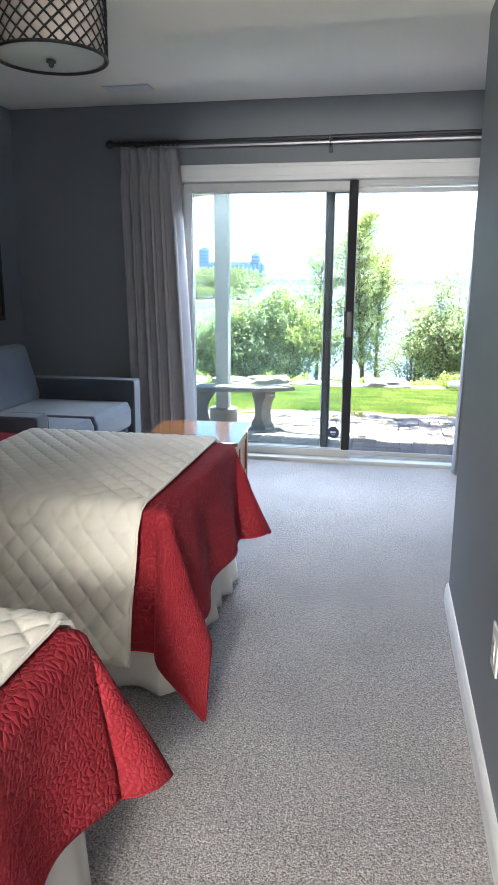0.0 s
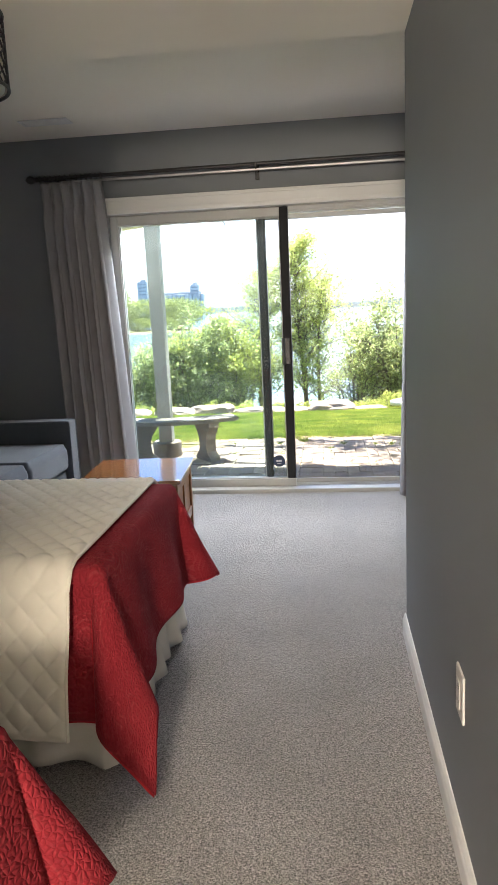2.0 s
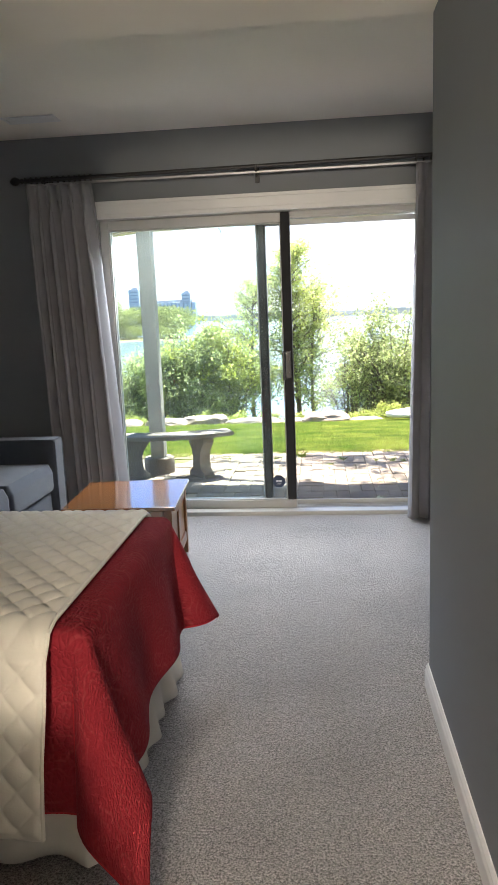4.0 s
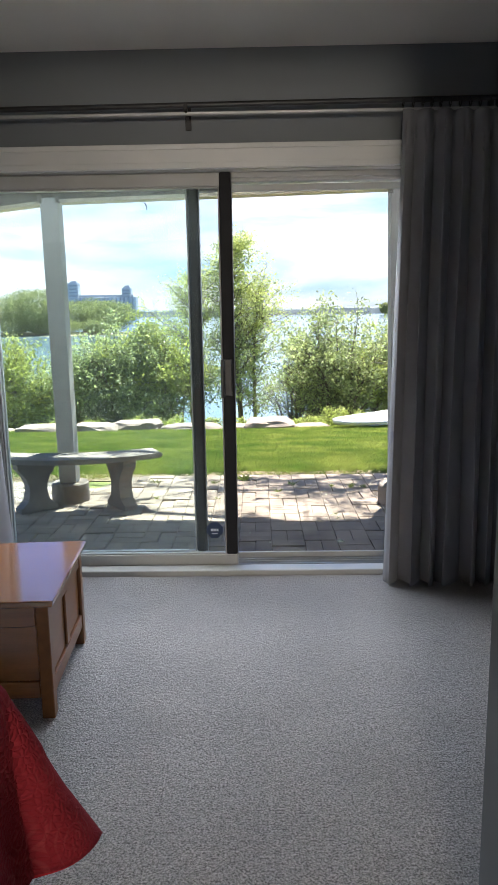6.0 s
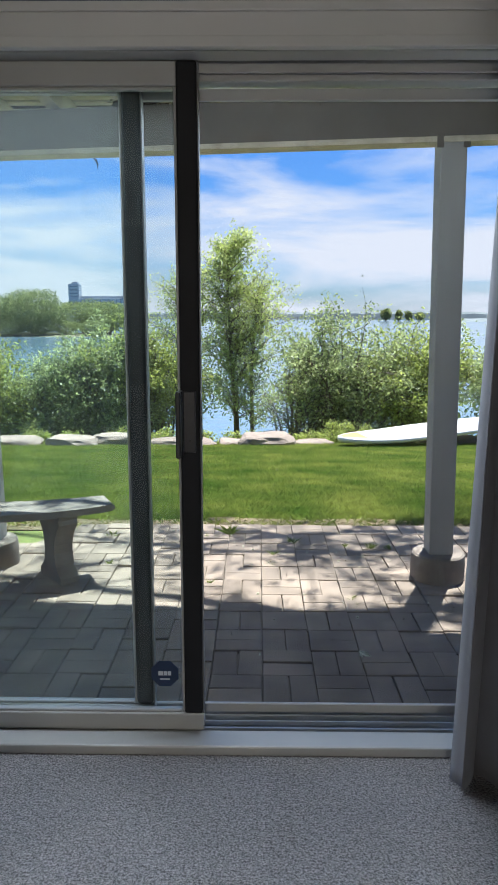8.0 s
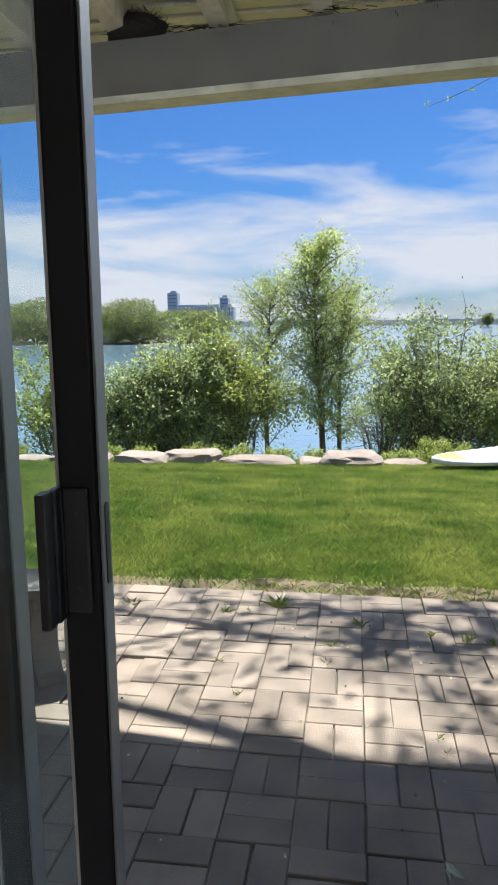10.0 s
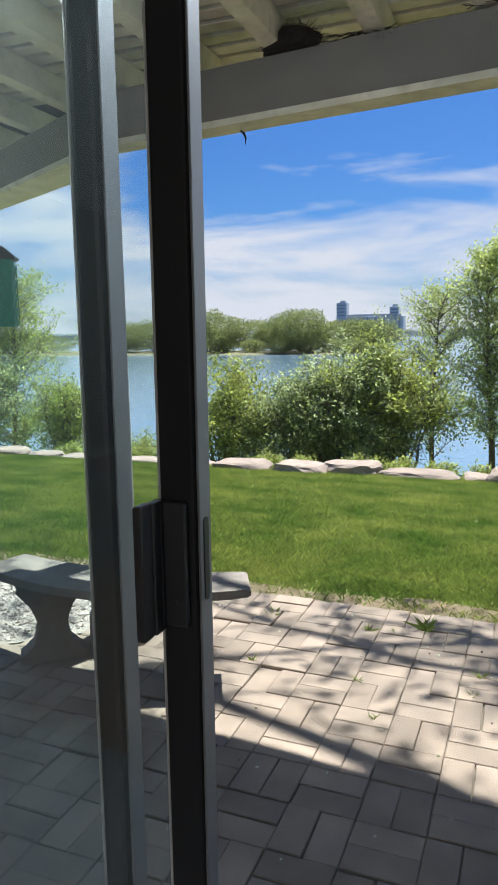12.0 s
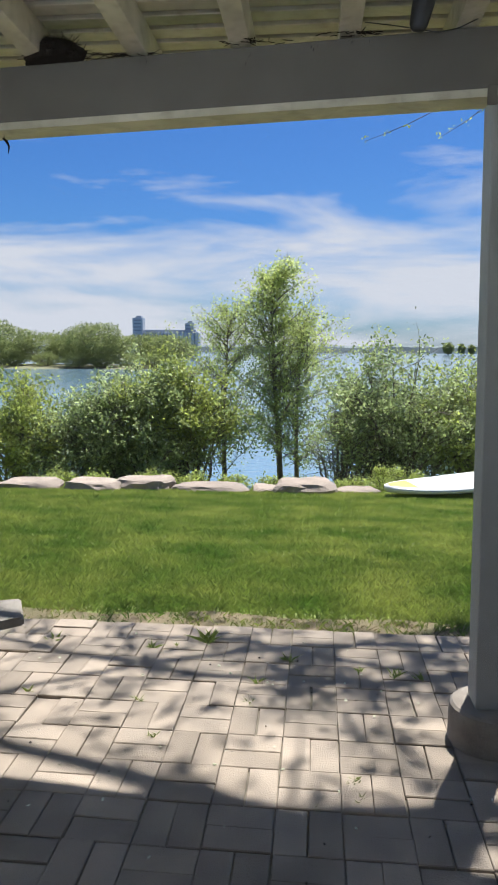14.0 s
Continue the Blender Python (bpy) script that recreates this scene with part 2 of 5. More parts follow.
M_STILE = mat("black_anodised_stile", (0.017, 0.018, 0.021), (0.013, 0.014, 0.016), spec=0.25, rough=0.6, scale=5, fine=90, bump=0.04, dist=0.001)
M_MIDSTILE = mat("grey_green_vinyl", (0.036, 0.043, 0.044), (0.03, 0.036, 0.037), spec=0.3, rough=0.5, scale=5, fine=90, bump=0.04, dist=0.001)
M_EDGE = mat("grey_edge_strip", (0.20, 0.20, 0.205), (0.17, 0.17, 0.175), rough=0.45, scale=5, fine=90, bump=0.04, dist=0.001)
M_SCREENFRAME = mat("dark_bronze_vinyl", (0.028, 0.029, 0.034), (0.022, 0.023, 0.027), rough=0.4, scale=5, fine=90, bump=0.05, dist=0.001)
M_ALU = mat("aluminium_track", (0.55, 0.56, 0.57), (0.45, 0.46, 0.47), rough=0.38, scale=8, fine=80, bump=0.1, dist=0.001, metal=0.9)
M_BLACK = mat("black_metal", (0.018, 0.018, 0.02), (0.03, 0.03, 0.032), rough=0.42, scale=20, fine=120, bump=0.1, dist=0.001)
M_GLASS = glass_mat("door_glass", (0.93, 0.965, 0.96), haze=0.010)
M_SCREEN = screen_mat("insect_screen", 0.10, (0.05, 0.05, 0.055))
M_CURTAIN = mat("curtain_linen_grey", (0.34, 0.34, 0.36), (0.30, 0.30, 0.32), rough=0.9, scale=5, fine=260, bump=0.35, dist=0.0015, spec=0.15, sheen=0.2)
M_CREAM = mat("cream_quilt_cotton", (0.78, 0.75, 0.67), (0.72, 0.69, 0.61), rough=0.85, scale=5, fine=190, bump=0.3, dist=0.002, spec=0.25, sheen=0.35)
M_RED = quilt_mat("red_quilt_cotton")
M_REDLINE = mat("red_lining", (0.42, 0.02, 0.028), (0.36, 0.016, 0.024), rough=0.8, scale=6, fine=160, bump=0.2, dist=0.001, spec=0.2)
M_SKIRT = mat("white_bed_skirt", (0.70, 0.68, 0.63), (0.64, 0.62, 0.57), rough=0.9, scale=6, fine=180, bump=0.25, dist=0.0015, spec=0.1)
M_PINE = wood_mat("honey_pine", (0.28, 0.108, 0.028), (0.21, 0.075, 0.019), rough=0.16, axis=0, spec=0.7)
pb_ = M_PINE.node_tree.nodes["Principled BSDF"]
pb_.inputs["Coat Weight"].default_value, pb_.inputs["Coat Roughness"].default_value = 1.0, 0.10
pb_.inputs["Coat IOR"].default_value = 1.75
M_PINE_Y = wood_mat("honey_pine_side", (0.23, 0.09, 0.024), (0.17, 0.062, 0.016), rough=0.28, axis=1)
M_SOFA = mat("slate_sofa_fabric", (0.075, 0.087, 0.106), (0.06, 0.07, 0.088), rough=0.9, scale=6, fine=220, bump=0.4, dist=0.002, spec=0.2, sheen=0.3)
M_PLATE = mat("outlet_plastic", (0.72, 0.71, 0.68), rough=0.35, scale=5, fine=60, bump=0)
M_SHADE = mat("lamp_shade_fabric", (0.62, 0.57, 0.50), (0.57, 0.52, 0.46), rough=0.9, scale=10, fine=240, bump=0.3, dist=0.001)
M_DIFF = mat("lamp_diffuser_glass", (0.70, 0.74, 0.68), (0.66, 0.70, 0.64), rough=0.35, scale=6, fine=90, bump=0.03, dist=0.001)
M_PAVER = mat("grey_paver", (0.315, 0.258, 0.198), (0.195, 0.165, 0.132), rough=0.92, scale=4.5, fine=150, bump=0.7, dist=0.004, spec=0.25, c3=(0.12, 0.105, 0.09), stain=0.4, objrand=0.17)
M_PAVER_REST = mat("grey_paver_rest", (0.315, 0.258, 0.198), (0.195, 0.165, 0.132), rough=0.92, scale=4.5, fine=150, bump=0.7, dist=0.004, spec=0.25, c3=(0.12, 0.105, 0.09), stain=0.4, island=0.17)
for m_ in (M_PAVER, M_PAVER_REST):  # one run of stains across all the pavers
    n_, l_ = m_.node_tree.nodes, m_.node_tree.links
    l_.new(n_.new("ShaderNodeNewGeometry").outputs["Position"], n_["Mapping"].inputs["Vector"])
M_SAND = mat("joint_sand", (0.26, 0.225, 0.17), (0.17, 0.15, 0.11), rough=1, scale=30, fine=300, bump=0.6, dist=0.003, c3=(0.08, 0.09, 0.04), stain=0.5)
M_CONC = mat("weathered_concrete", (0.27, 0.235, 0.195), (0.165, 0.14, 0.115), rough=0.95, scale=9, fine=110, bump=0.6, dist=0.004, c3=(0.11, 0.11, 0.10), stain=0.6)
M_BENCH = mat("bench_concrete", (0.25, 0.225, 0.19), (0.165, 0.15, 0.13), rough=0.95, scale=9, fine=110, bump=0.6, dist=0.004, c3=(0.07, 0.065, 0.055), stain=0.6)
M_PORCH = mat("weathered_white_timber", (0.70, 0.62, 0.46), (0.50, 0.44, 0.32), rough=0.8, scale=7, fine=26, bump=0.3, dist=0.002, c3=(0.13, 0.105, 0.075), stain=0.3)
# beam paint darker than off-white: the shade on its house side put into colour
M_BEAM = mat("beam_shaded_paint", (0.162, 0.14, 0.108), (0.128, 0.110, 0.085), rough=0.7, scale=5, fine=18, bump=0.2, dist=0.002, c3=(0.10, 0.085, 0.065), stain=0.30)
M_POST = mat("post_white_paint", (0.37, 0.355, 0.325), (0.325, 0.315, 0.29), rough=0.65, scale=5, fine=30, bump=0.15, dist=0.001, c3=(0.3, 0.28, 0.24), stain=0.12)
M_SOIL = mat("lawn_soil", (0.19, 0.22, 0.06), (0.13, 0.165, 0.04), rough=1, scale=3, fine=80, bump=0.8, dist=0.01, c3=(0.05, 0.06, 0.02), stain=0.5)
M_DRY = mat("dry_verge", (0.185, 0.14, 0.085), (0.10, 0.095, 0.04), rough=1, scale=7, fine=110, bump=0.8, dist=0.01, c3=(0.09, 0.07, 0.04), stain=0.5)
M_GRASS = leaf_mat("grass_blade", (0.27, 0.315, 0.08), (0.08, 0.155, 0.028), trans=0.42, var=0.42, shine=1.3)
M_REED = mat("shore_reeds", (0.17, 0.16, 0.085), (0.11, 0.115, 0.055), rough=1, scale=0.6, fine=6, bump=0.5, dist=0.05)
M_STRAW = leaf_mat("dry_grass_blade", (0.26, 0.20, 0.10), (0.15, 0.16, 0.05), trans=0.3)
M_LEAF_A = leaf_mat("shrub_leaf_dark", (0.27, 0.32, 0.15), (0.17, 0.22, 0.09), trans=0.45, shine=1.8, var=0.5)
M_LEAF_B = leaf_mat("shrub_leaf_light", (0.28, 0.325, 0.10), (0.19, 0.245, 0.065), trans=0.48, shine=1.8, var=0.45)
M_LEAF_C = leaf_mat("sapling_leaf", (0.33, 0.38, 0.14), (0.24, 0.30, 0.10), trans=0.5, shine=1.8)
M_BLOSSOM = leaf_mat("pale_blossom", (0.62, 0.64, 0.50), (0.52, 0.55, 0.38), trans=0.4, shine=1.2)
M_LEAF_FAR = leaf_mat("far_willow_leaf", (0.205, 0.24, 0.095), (0.15, 0.185, 0.07), rough=0.9, var=0.12, trans=0.45)
M_LEAF_Y = leaf_mat("yellow_green_leaf", (0.27, 0.31, 0.085), (0.19, 0.24, 0.065), trans=0.48, shine=1.7)
M_BARK = mat("bark", (0.16, 0.13, 0.10), (0.09, 0.075, 0.06), rough=0.95, scale=12, fine=70, bump=0.8, dist=0.006)
M_ROCK = mat("limestone_rock", (0.34, 0.275, 0.215), (0.22, 0.18, 0.145), rough=0.95, scale=4, fine=28, bump=0.9, dist=0.02, c3=(0.24, 0.20, 0.16), stain=0.45, objrand=0.15)
M_GRAVEL = mat("pale_gravel", (0.44, 0.40, 0.34), (0.32, 0.29, 0.25), rough=1, scale=24, fine=85, bump=1.0, dist=0.02, c3=(0.16, 0.14, 0.12), stain=0.7)
M_BOARD = mat("white_board", (0.60, 0.60, 0.58), rough=0.3, scale=3, fine=50, bump=0.02)
M_ORANGE = mat("orange_deck", (0.72, 0.36, 0.08), (0.66, 0.32, 0.07), rough=0.5, scale=5, fine=90, bump=0.1)
M_TOWER = mat("grey_concrete_silo", (0.36, 0.39, 0.43), (0.30, 0.33, 0.37), rough=0.9, scale=0.05, fine=0.6, bump=0)
M_TOWERDK = mat("silo_window_band", (0.17, 0.20, 0.24), rough=0.8, scale=0.1, fine=1, bump=0)
# distance haze mixed into the woods' colour, paler and bluer
M_FARSHORE = mat("far_shore_woods_hazed", (0.20, 0.235, 0.23), (0.15, 0.18, 0.18), rough=1, scale=0.02, fine=0.2, bump=0)
M_FEEDER = mat("green_mesh_feeder", (0.02, 0.28, 0.17), (0.015, 0.2, 0.12), rough=0.5, scale=30, fine=90, bump=0.3, dist=0.002)
M_NEST = mat("nest_twigs", (0.026, 0.020, 0.014), (0.014, 0.011, 0.009), rough=1, spec=0.05, scale=30, fine=120, bump=1, dist=0.01, c3=(0.07, 0.05, 0.035), stain=0.4)
M_NAVY = mat("navy_sticker", (0.012, 0.03, 0.085), rough=0.35, scale=20, fine=60, bump=0)
M_PALE = mat("pale_print", (0.7, 0.75, 0.8), rough=0.4, scale=20, fine=60, bump=0)
M_CANVAS_D = mat("canvas_dark_green", (0.05, 0.065, 0.035), (0.22, 0.03, 0.025), rough=0.7, scale=7, fine=40, bump=0.3, dist=0.002)

# water: dark, glossy, with small waves
M_WATER = bpy.data.materials.new("lake_water")
M_WATER.use_nodes = True
n_, l_ = M_WATER.node_tree.nodes, M_WATER.node_tree.links
b_ = n_["Principled BSDF"]
b_.inputs["Base Color"].default_value, b_.inputs["Roughness"].default_value = (0.12, 0.20, 0.26, 1), 0.10
c_, p_ = n_.new("ShaderNodeTexCoord"), n_.new("ShaderNodeMapping")
p_.inputs["Scale"].default_value = (0.6, 1.4, 1)
w1_, bp_ = n_.new("ShaderNodeTexNoise"), n_.new("ShaderNodeBump")
w1_.inputs["Scale"].default_value, w1_.inputs["Detail"].default_value = 1.6, 6
bp_.inputs["Strength"].default_value, bp_.inputs["Distance"].default_value = 0.6, 0.06
l_.new(c_.outputs["Object"], p_.inputs["Vector"])
l_.new(p_.outputs["Vector"], w1_.inputs["Vector"])
l_.new(w1_.outputs["Fac"], bp_.inputs["Height"])
l_.new(bp_.outputs["Normal"], b_.inputs["Normal"])

# ---- mesh helpers ----


def mesh_of(bm, name, material, smooth=False):
    bmesh.ops.recalc_face_normals(bm, faces=bm.faces)
    me = bpy.data.meshes.new(name)
    bm.to_mesh(me)
    bm.free()
    for m in material if isinstance(material, (list, tuple)) else (material,):
        me.materials.append(m)
    if smooth:
        me.shade_smooth()
    return me


def part(name, bm, material, parent=None, label="", smooth=False):
    """One mesh object out of a bmesh, under a thing or a part (or on its own)."""
    ob = new(name, mesh_of(bm, name, material, smooth))
    if parent:
        ob.parent = parent
    if smooth:
        ob.modifiers.new("normals", "WEIGHTED_NORMAL")
    return tagged(ob, label)


def thing(name, at, label, category, group="", turn=0.0):
    ob = new(name)
    ob.empty_display_size = 0.05
    ob.matrix_world = pose(*at, 0, 0, turn)
    return tagged(ob, label, category, group)


def add_box(bm, x0, x1, y0, y1, z0, z1, bevel=0.0, seg=2, m=None):
    r = bmesh.ops.create_cube(bm, size=1)
    vs = r["verts"]
    for v in vs:
        v.co = Vector(((x0 + x1) / 2 + v.co.x * (x1 - x0), (y0 + y1) / 2 + v.co.y * (y1 - y0), (z0 + z1) / 2 + v.co.z * (z1 - z0)))
    if bevel:
        es = list({e for v in vs for e in v.link_edges})
        r = bmesh.ops.bevel(bm, geom=es, offset=bevel, segments=seg, profile=0.5, affect="EDGES")
        vs = list({v for f in r["faces"] for v in f.verts} | {v for v in vs if v.is_valid})
    if m:
        bmesh.ops.transform(bm, matrix=m, verts=vs)
    return bm


def box(*a, **k):
    return add_box(bmesh.new(), *a, **k)


def add_tube(bm, pts, radii, sides=8, cap=True):
    """A tapered tube along points."""
    pts = [Vector(p) for p in pts]
    rings = []
    for i, p in enumerate(pts):
        d = (pts[min(i + 1, len(pts) - 1)] - pts[max(i - 1, 0)]).normalized()
        u = d.orthogonal().normalized() if abs(d.z) > 0.9 else d.cross(Vector((0, 0, 1))).normalized()
        w = d.cross(u)
        r = radii[i] if isinstance(radii, (list, tuple)) else radii
        rings.append([bm.verts.new(p + r * (math.cos(2 * math.pi * k / sides) * u + math.sin(2 * math.pi * k / sides) * w)) for k in range(sides)])
    for a, b in zip(rings, rings[1:]):
        for k in range(sides):
            bm.faces.new((a[k], a[(k + 1) % sides], b[(k + 1) % sides], b[k]))
    if cap:
        bm.faces.new(rings[0])
        bm.faces.new(rings[-1])
    return bm


def tube(pts, radii, sides=8, cap=True):
    return add_tube(bmesh.new(), pts, radii, sides, cap)


def add_lathe(bm, profile, sides=32, centre=(0, 0, 0), squash=(1, 1)):
    """A turned form from (radius, height) pairs."""
    cx, cy, cz = centre
    rings = [[bm.verts.new((cx + squash[0] * r * math.cos(2 * math.pi * k / sides), cy + squash[1] * r * math.sin(2 * math.pi * k / sides), cz + z)) for k in range(sides)] for r, z in profile]
    for a, b in zip(rings, rings[1:]):
        for k in range(sides):
            bm.faces.new((a[k], a[(k + 1) % sides], b[(k + 1) % sides], b[k]))
    bm.faces.new(rings[0])
    bm.faces.new(rings[-1])
    return bm


def lathe(profile, sides=32, centre=(0, 0, 0), squash=(1, 1)):
    return add_lathe(bmesh.new(), profile, sides, centre, squash)


def prism(outline, z0, z1):
    """An upright block over an outline of (x, y)."""
    bm = bmesh.new()
    lo, hi = [bm.verts.new((x, y, z0)) for x, y in outline], [bm.verts.new((x, y, z1)) for x, y in outline]
    bm.faces.new(lo)
    bm.faces.new(hi)
    for i in range(len(outline)):
        j = (i + 1) % len(outline)
        bm.faces.new((lo[i], lo[j], hi[j], hi[i]))
    return bm


def sheet(fn, nu, nv, flip=False):
    """A grid surface from fn(u, v), u and v from 0 to 1."""
    bm = bmesh.new()
    vs = [[bm.verts.new(fn(i / nu, j / nv)) for j in range(nv + 1)] for i in range(nu + 1)]
    for i in range(nu):
        for j in range(nv):
            bm.faces.new((vs[i][j], vs[i + 1][j], vs[i + 1][j + 1], vs[i][j + 1]))
    return bm


def sheet_part(name, fn, nu, nv, material, parent=None, thick=0.0, label="", cloth=None):
    bm = sheet(fn, nu, nv)
    if cloth:
        uv = bm.loops.layers.uv.new("cloth")
        bm.verts.index_update()
        for f in bm.faces:
            for lp in f.loops:
                i, j = divmod(lp.vert.index, nv + 1)
                lp[uv].uv = (cloth[0] * i / nu, cloth[1] * j / nv)
    ob = part(name, bm, material, parent, label, smooth=True)
    if thick:
        md = ob.modifiers.new("thickness", "SOLIDIFY")
        md.thickness, md.offset = thick, 0
        md.use_rim = True
    return ob


def structure(name, bm, material, label="", smooth=False):
    return tagged(part(name, bm, material, None, "", smooth), label, kind="structure")


# ---- the room: walls, floor, ceilings ----
LEFT, RIGHT, BACK, NORTH, END = -2.72, 0.42, -3.2, 5.24, 2.91
LOW, HIGH = 2.28, 2.58
OX0, OX1, OZ = -1.46, 0.92, 2.06  # the patio door's opening

structure("floor", box(LEFT - 0.1, 2.5, BACK - 0.1, NORTH - 0.004, -0.06, 0.0), M_CARPET, "grey-beige cut-pile carpet")
bm = bmesh.new()
add_box(bm, LEFT - 0.12, OX0, NORTH, NORTH + 0.22, -0.1, HIGH)
add_box(bm, OX1, 2.6, NORTH, NORTH + 0.22, -0.1, HIGH)
add_box(bm, OX0, OX1, NORTH, NORTH + 0.22, OZ, HIGH)
structure("wall_north", bm, M_WALL, "dark grey painted wall around the patio door")
structure("wall_west", box(LEFT - 0.12, LEFT, BACK, NORTH, 0, HIGH), M_WALL, "dark grey painted wall")
structure("wall_east", box(RIGHT, RIGHT + 0.13, BACK, END, 0, LOW, bevel=0.004), M_WALL, "grey painted wall that ends in a corner")
structure("wall_alcove_south", box(RIGHT + 0.13, 2.5, END - 0.13, END, 0, HIGH), M_WALL)
structure("wall_alcove_east", box(2.5, 2.62, END - 0.13, NORTH, 0, HIGH), M_WALL)
structure("wall_south", box(LEFT - 0.12, RIGHT + 0.13, BACK - 0.12, BACK, 0, LOW), M_WALL)
# unseen wall, added to keep the rear lamp off the beds and west side
structure("wall_lamp_block", box(LEFT, -0.44, -0.27, -0.15, 0, LOW - 0.002), M_WALL, "plain grey wall added unseen behind the start to block lamp light")
structure("ceiling", box(LEFT - 0.12, 2.62, END, NORTH + 0.22, HIGH, HIGH + 0.1), M_CEIL, "white painted ceiling")
structure("ceiling_low", box(LEFT - 0.12, RIGHT + 0.13, BACK - 0.12, END - 0.002, LOW, HIGH + 0.1), M_CEIL, "lower white painted ceiling with a dropped edge")


def baseboard_bm(x0, y0, x1, y1, side):
    """A moulded strip along a wall, standing out to the given side."""
    prof = [(0, 0), (0.014, 0), (0.014, 0.062), (0.010, 0.071), (0.010, 0.078), (0.004, 0.088), (0, 0.088)]
    a, b = Vector((x0, y0, 0)), Vector((x1, y1, 0))
    d = (b - a).normalized()
    nrm = Vector((-d.y, d.x, 0)) * side
    bm = bmesh.new()
    ra, rb = [[bm.verts.new(p + nrm * s + Vector((0, 0, z))) for s, z in prof] for p in (a, b)]
    for i in range(len(prof)):
        j = (i + 1) % len(prof)
        bm.faces.new((ra[i], ra[j], rb[j], rb[i]))
    bm.faces.new(ra)
    bm.faces.new(rb)
    return bm


structure("baseboard", baseboard_bm(RIGHT, BACK, RIGHT, END + 0.014, 1), M_TRIM, "white moulded baseboard")
structure("baseboard", baseboard_bm(RIGHT, END, 2.5, END, 1), M_TRIM, "white moulded baseboard")
structure("baseboard", baseboard_bm(LEFT, BACK, LEFT, NORTH, -1), M_TRIM, "white moulded baseboard")
structure("baseboard", baseboard_bm(LEFT, NORTH, OX0 - 0.09, NORTH, -1), M_TRIM, "white moulded baseboard")
structure("baseboard", baseboard_bm(OX1 + 0.09, NORTH, 2.5, NORTH, -1), M_TRIM, "white moulded baseboard")

# ---- the patio door ----
door = tagged(thing("door_1", (0, 0, 0), "white vinyl sliding patio door, slid half open", "patio door"), kind="structure")
bm = bmesh.new()  # casing on the wall, in two steps
add_box(bm, OX0 - 0.08, OX1 + 0.08, NORTH - 0.022, NORTH - 0.001, OZ - 0.016, OZ + 0.09, bevel=0.004)
add_box(bm, OX0 - 0.001, OX1 + 0.001, NORTH - 0.030, NORTH - 0.023, OZ - 0.016, OZ + 0.012, bevel=0.003)
add_box(bm, OX0 - 0.08, OX0 + 0.001, NORTH - 0.02, NORTH - 0.001, 0, OZ - 0.0175, bevel=0.004)
add_box(bm, OX1 - 0.001, OX1 + 0.08, NORTH - 0.02, NORTH - 0.001, 0, OZ - 0.0175, bevel=0.004)
add_box(bm, OX0 - 0.08, OX1 + 0.08, NORTH - 0.032, NORTH - 0.023, OZ + 0.07, OZ + 0.095, bevel=0.004)
part("casing", bm, M_TRIM, door, "white stepped casing")
bm = bmesh.new()
add_box(bm, OX0 + 0.001, OX0 + 0.045, NORTH + 0.002, NORTH + 0.2, 0.04, OZ - 0.001, bevel=0.003)
add_box(bm, OX1 - 0.045, OX1 - 0.001, NORTH + 0.002, NORTH + 0.2, 0.04, OZ - 0.001, bevel=0.003)
part("jamb", bm, M_TRIM, door)
bm = bmesh.new()
add_box(bm, OX0 + 0.046, OX1 - 0.046, NORTH + 0.002, NORTH + 0.07, OZ - 0.018, OZ - 0.002, bevel=0.003)
add_box(bm, OX0 + 0.046, OX1 - 0.046, NORTH + 0.118, NORTH + 0.2, OZ - 0.055, OZ - 0.002, bevel=0.004)
add_box(bm, OX0 + 0.046, OX1 - 0.046, NORTH + 0.094, NORTH + 0.106, OZ - 0.04, OZ - 0.002, bevel=0.002)
part("head_frame", bm, M_VINYL, door)
bm = bmesh.new()
add_box(bm, OX0, OX1, NORTH - 0.03, NORTH + 0.06, -0.02, 0.030, bevel=0.006)
part("sill", bm, M_VINYL, door, "off-white sill at the carpet's edge")
bm = bmesh.new()
add_box(bm, OX0, OX1, NORTH + 0.062, NORTH + 0.24, -0.10, 0.012)
for ry in (0.075, 0.115, 0.150, 0.190):
    add_box(bm, OX0 + 0.046, OX1 - 0.046, NORTH + ry - 0.003, NORTH + ry + 0.003, 0.011, 0.030, bevel=0.001, seg=1)
add_box(bm, OX0, OX1, NORTH + 0.215, NORTH + 0.24, -0.02, 0.022, bevel=0.003)
part("track", bm, M_ALU, door, "grooved aluminium track")


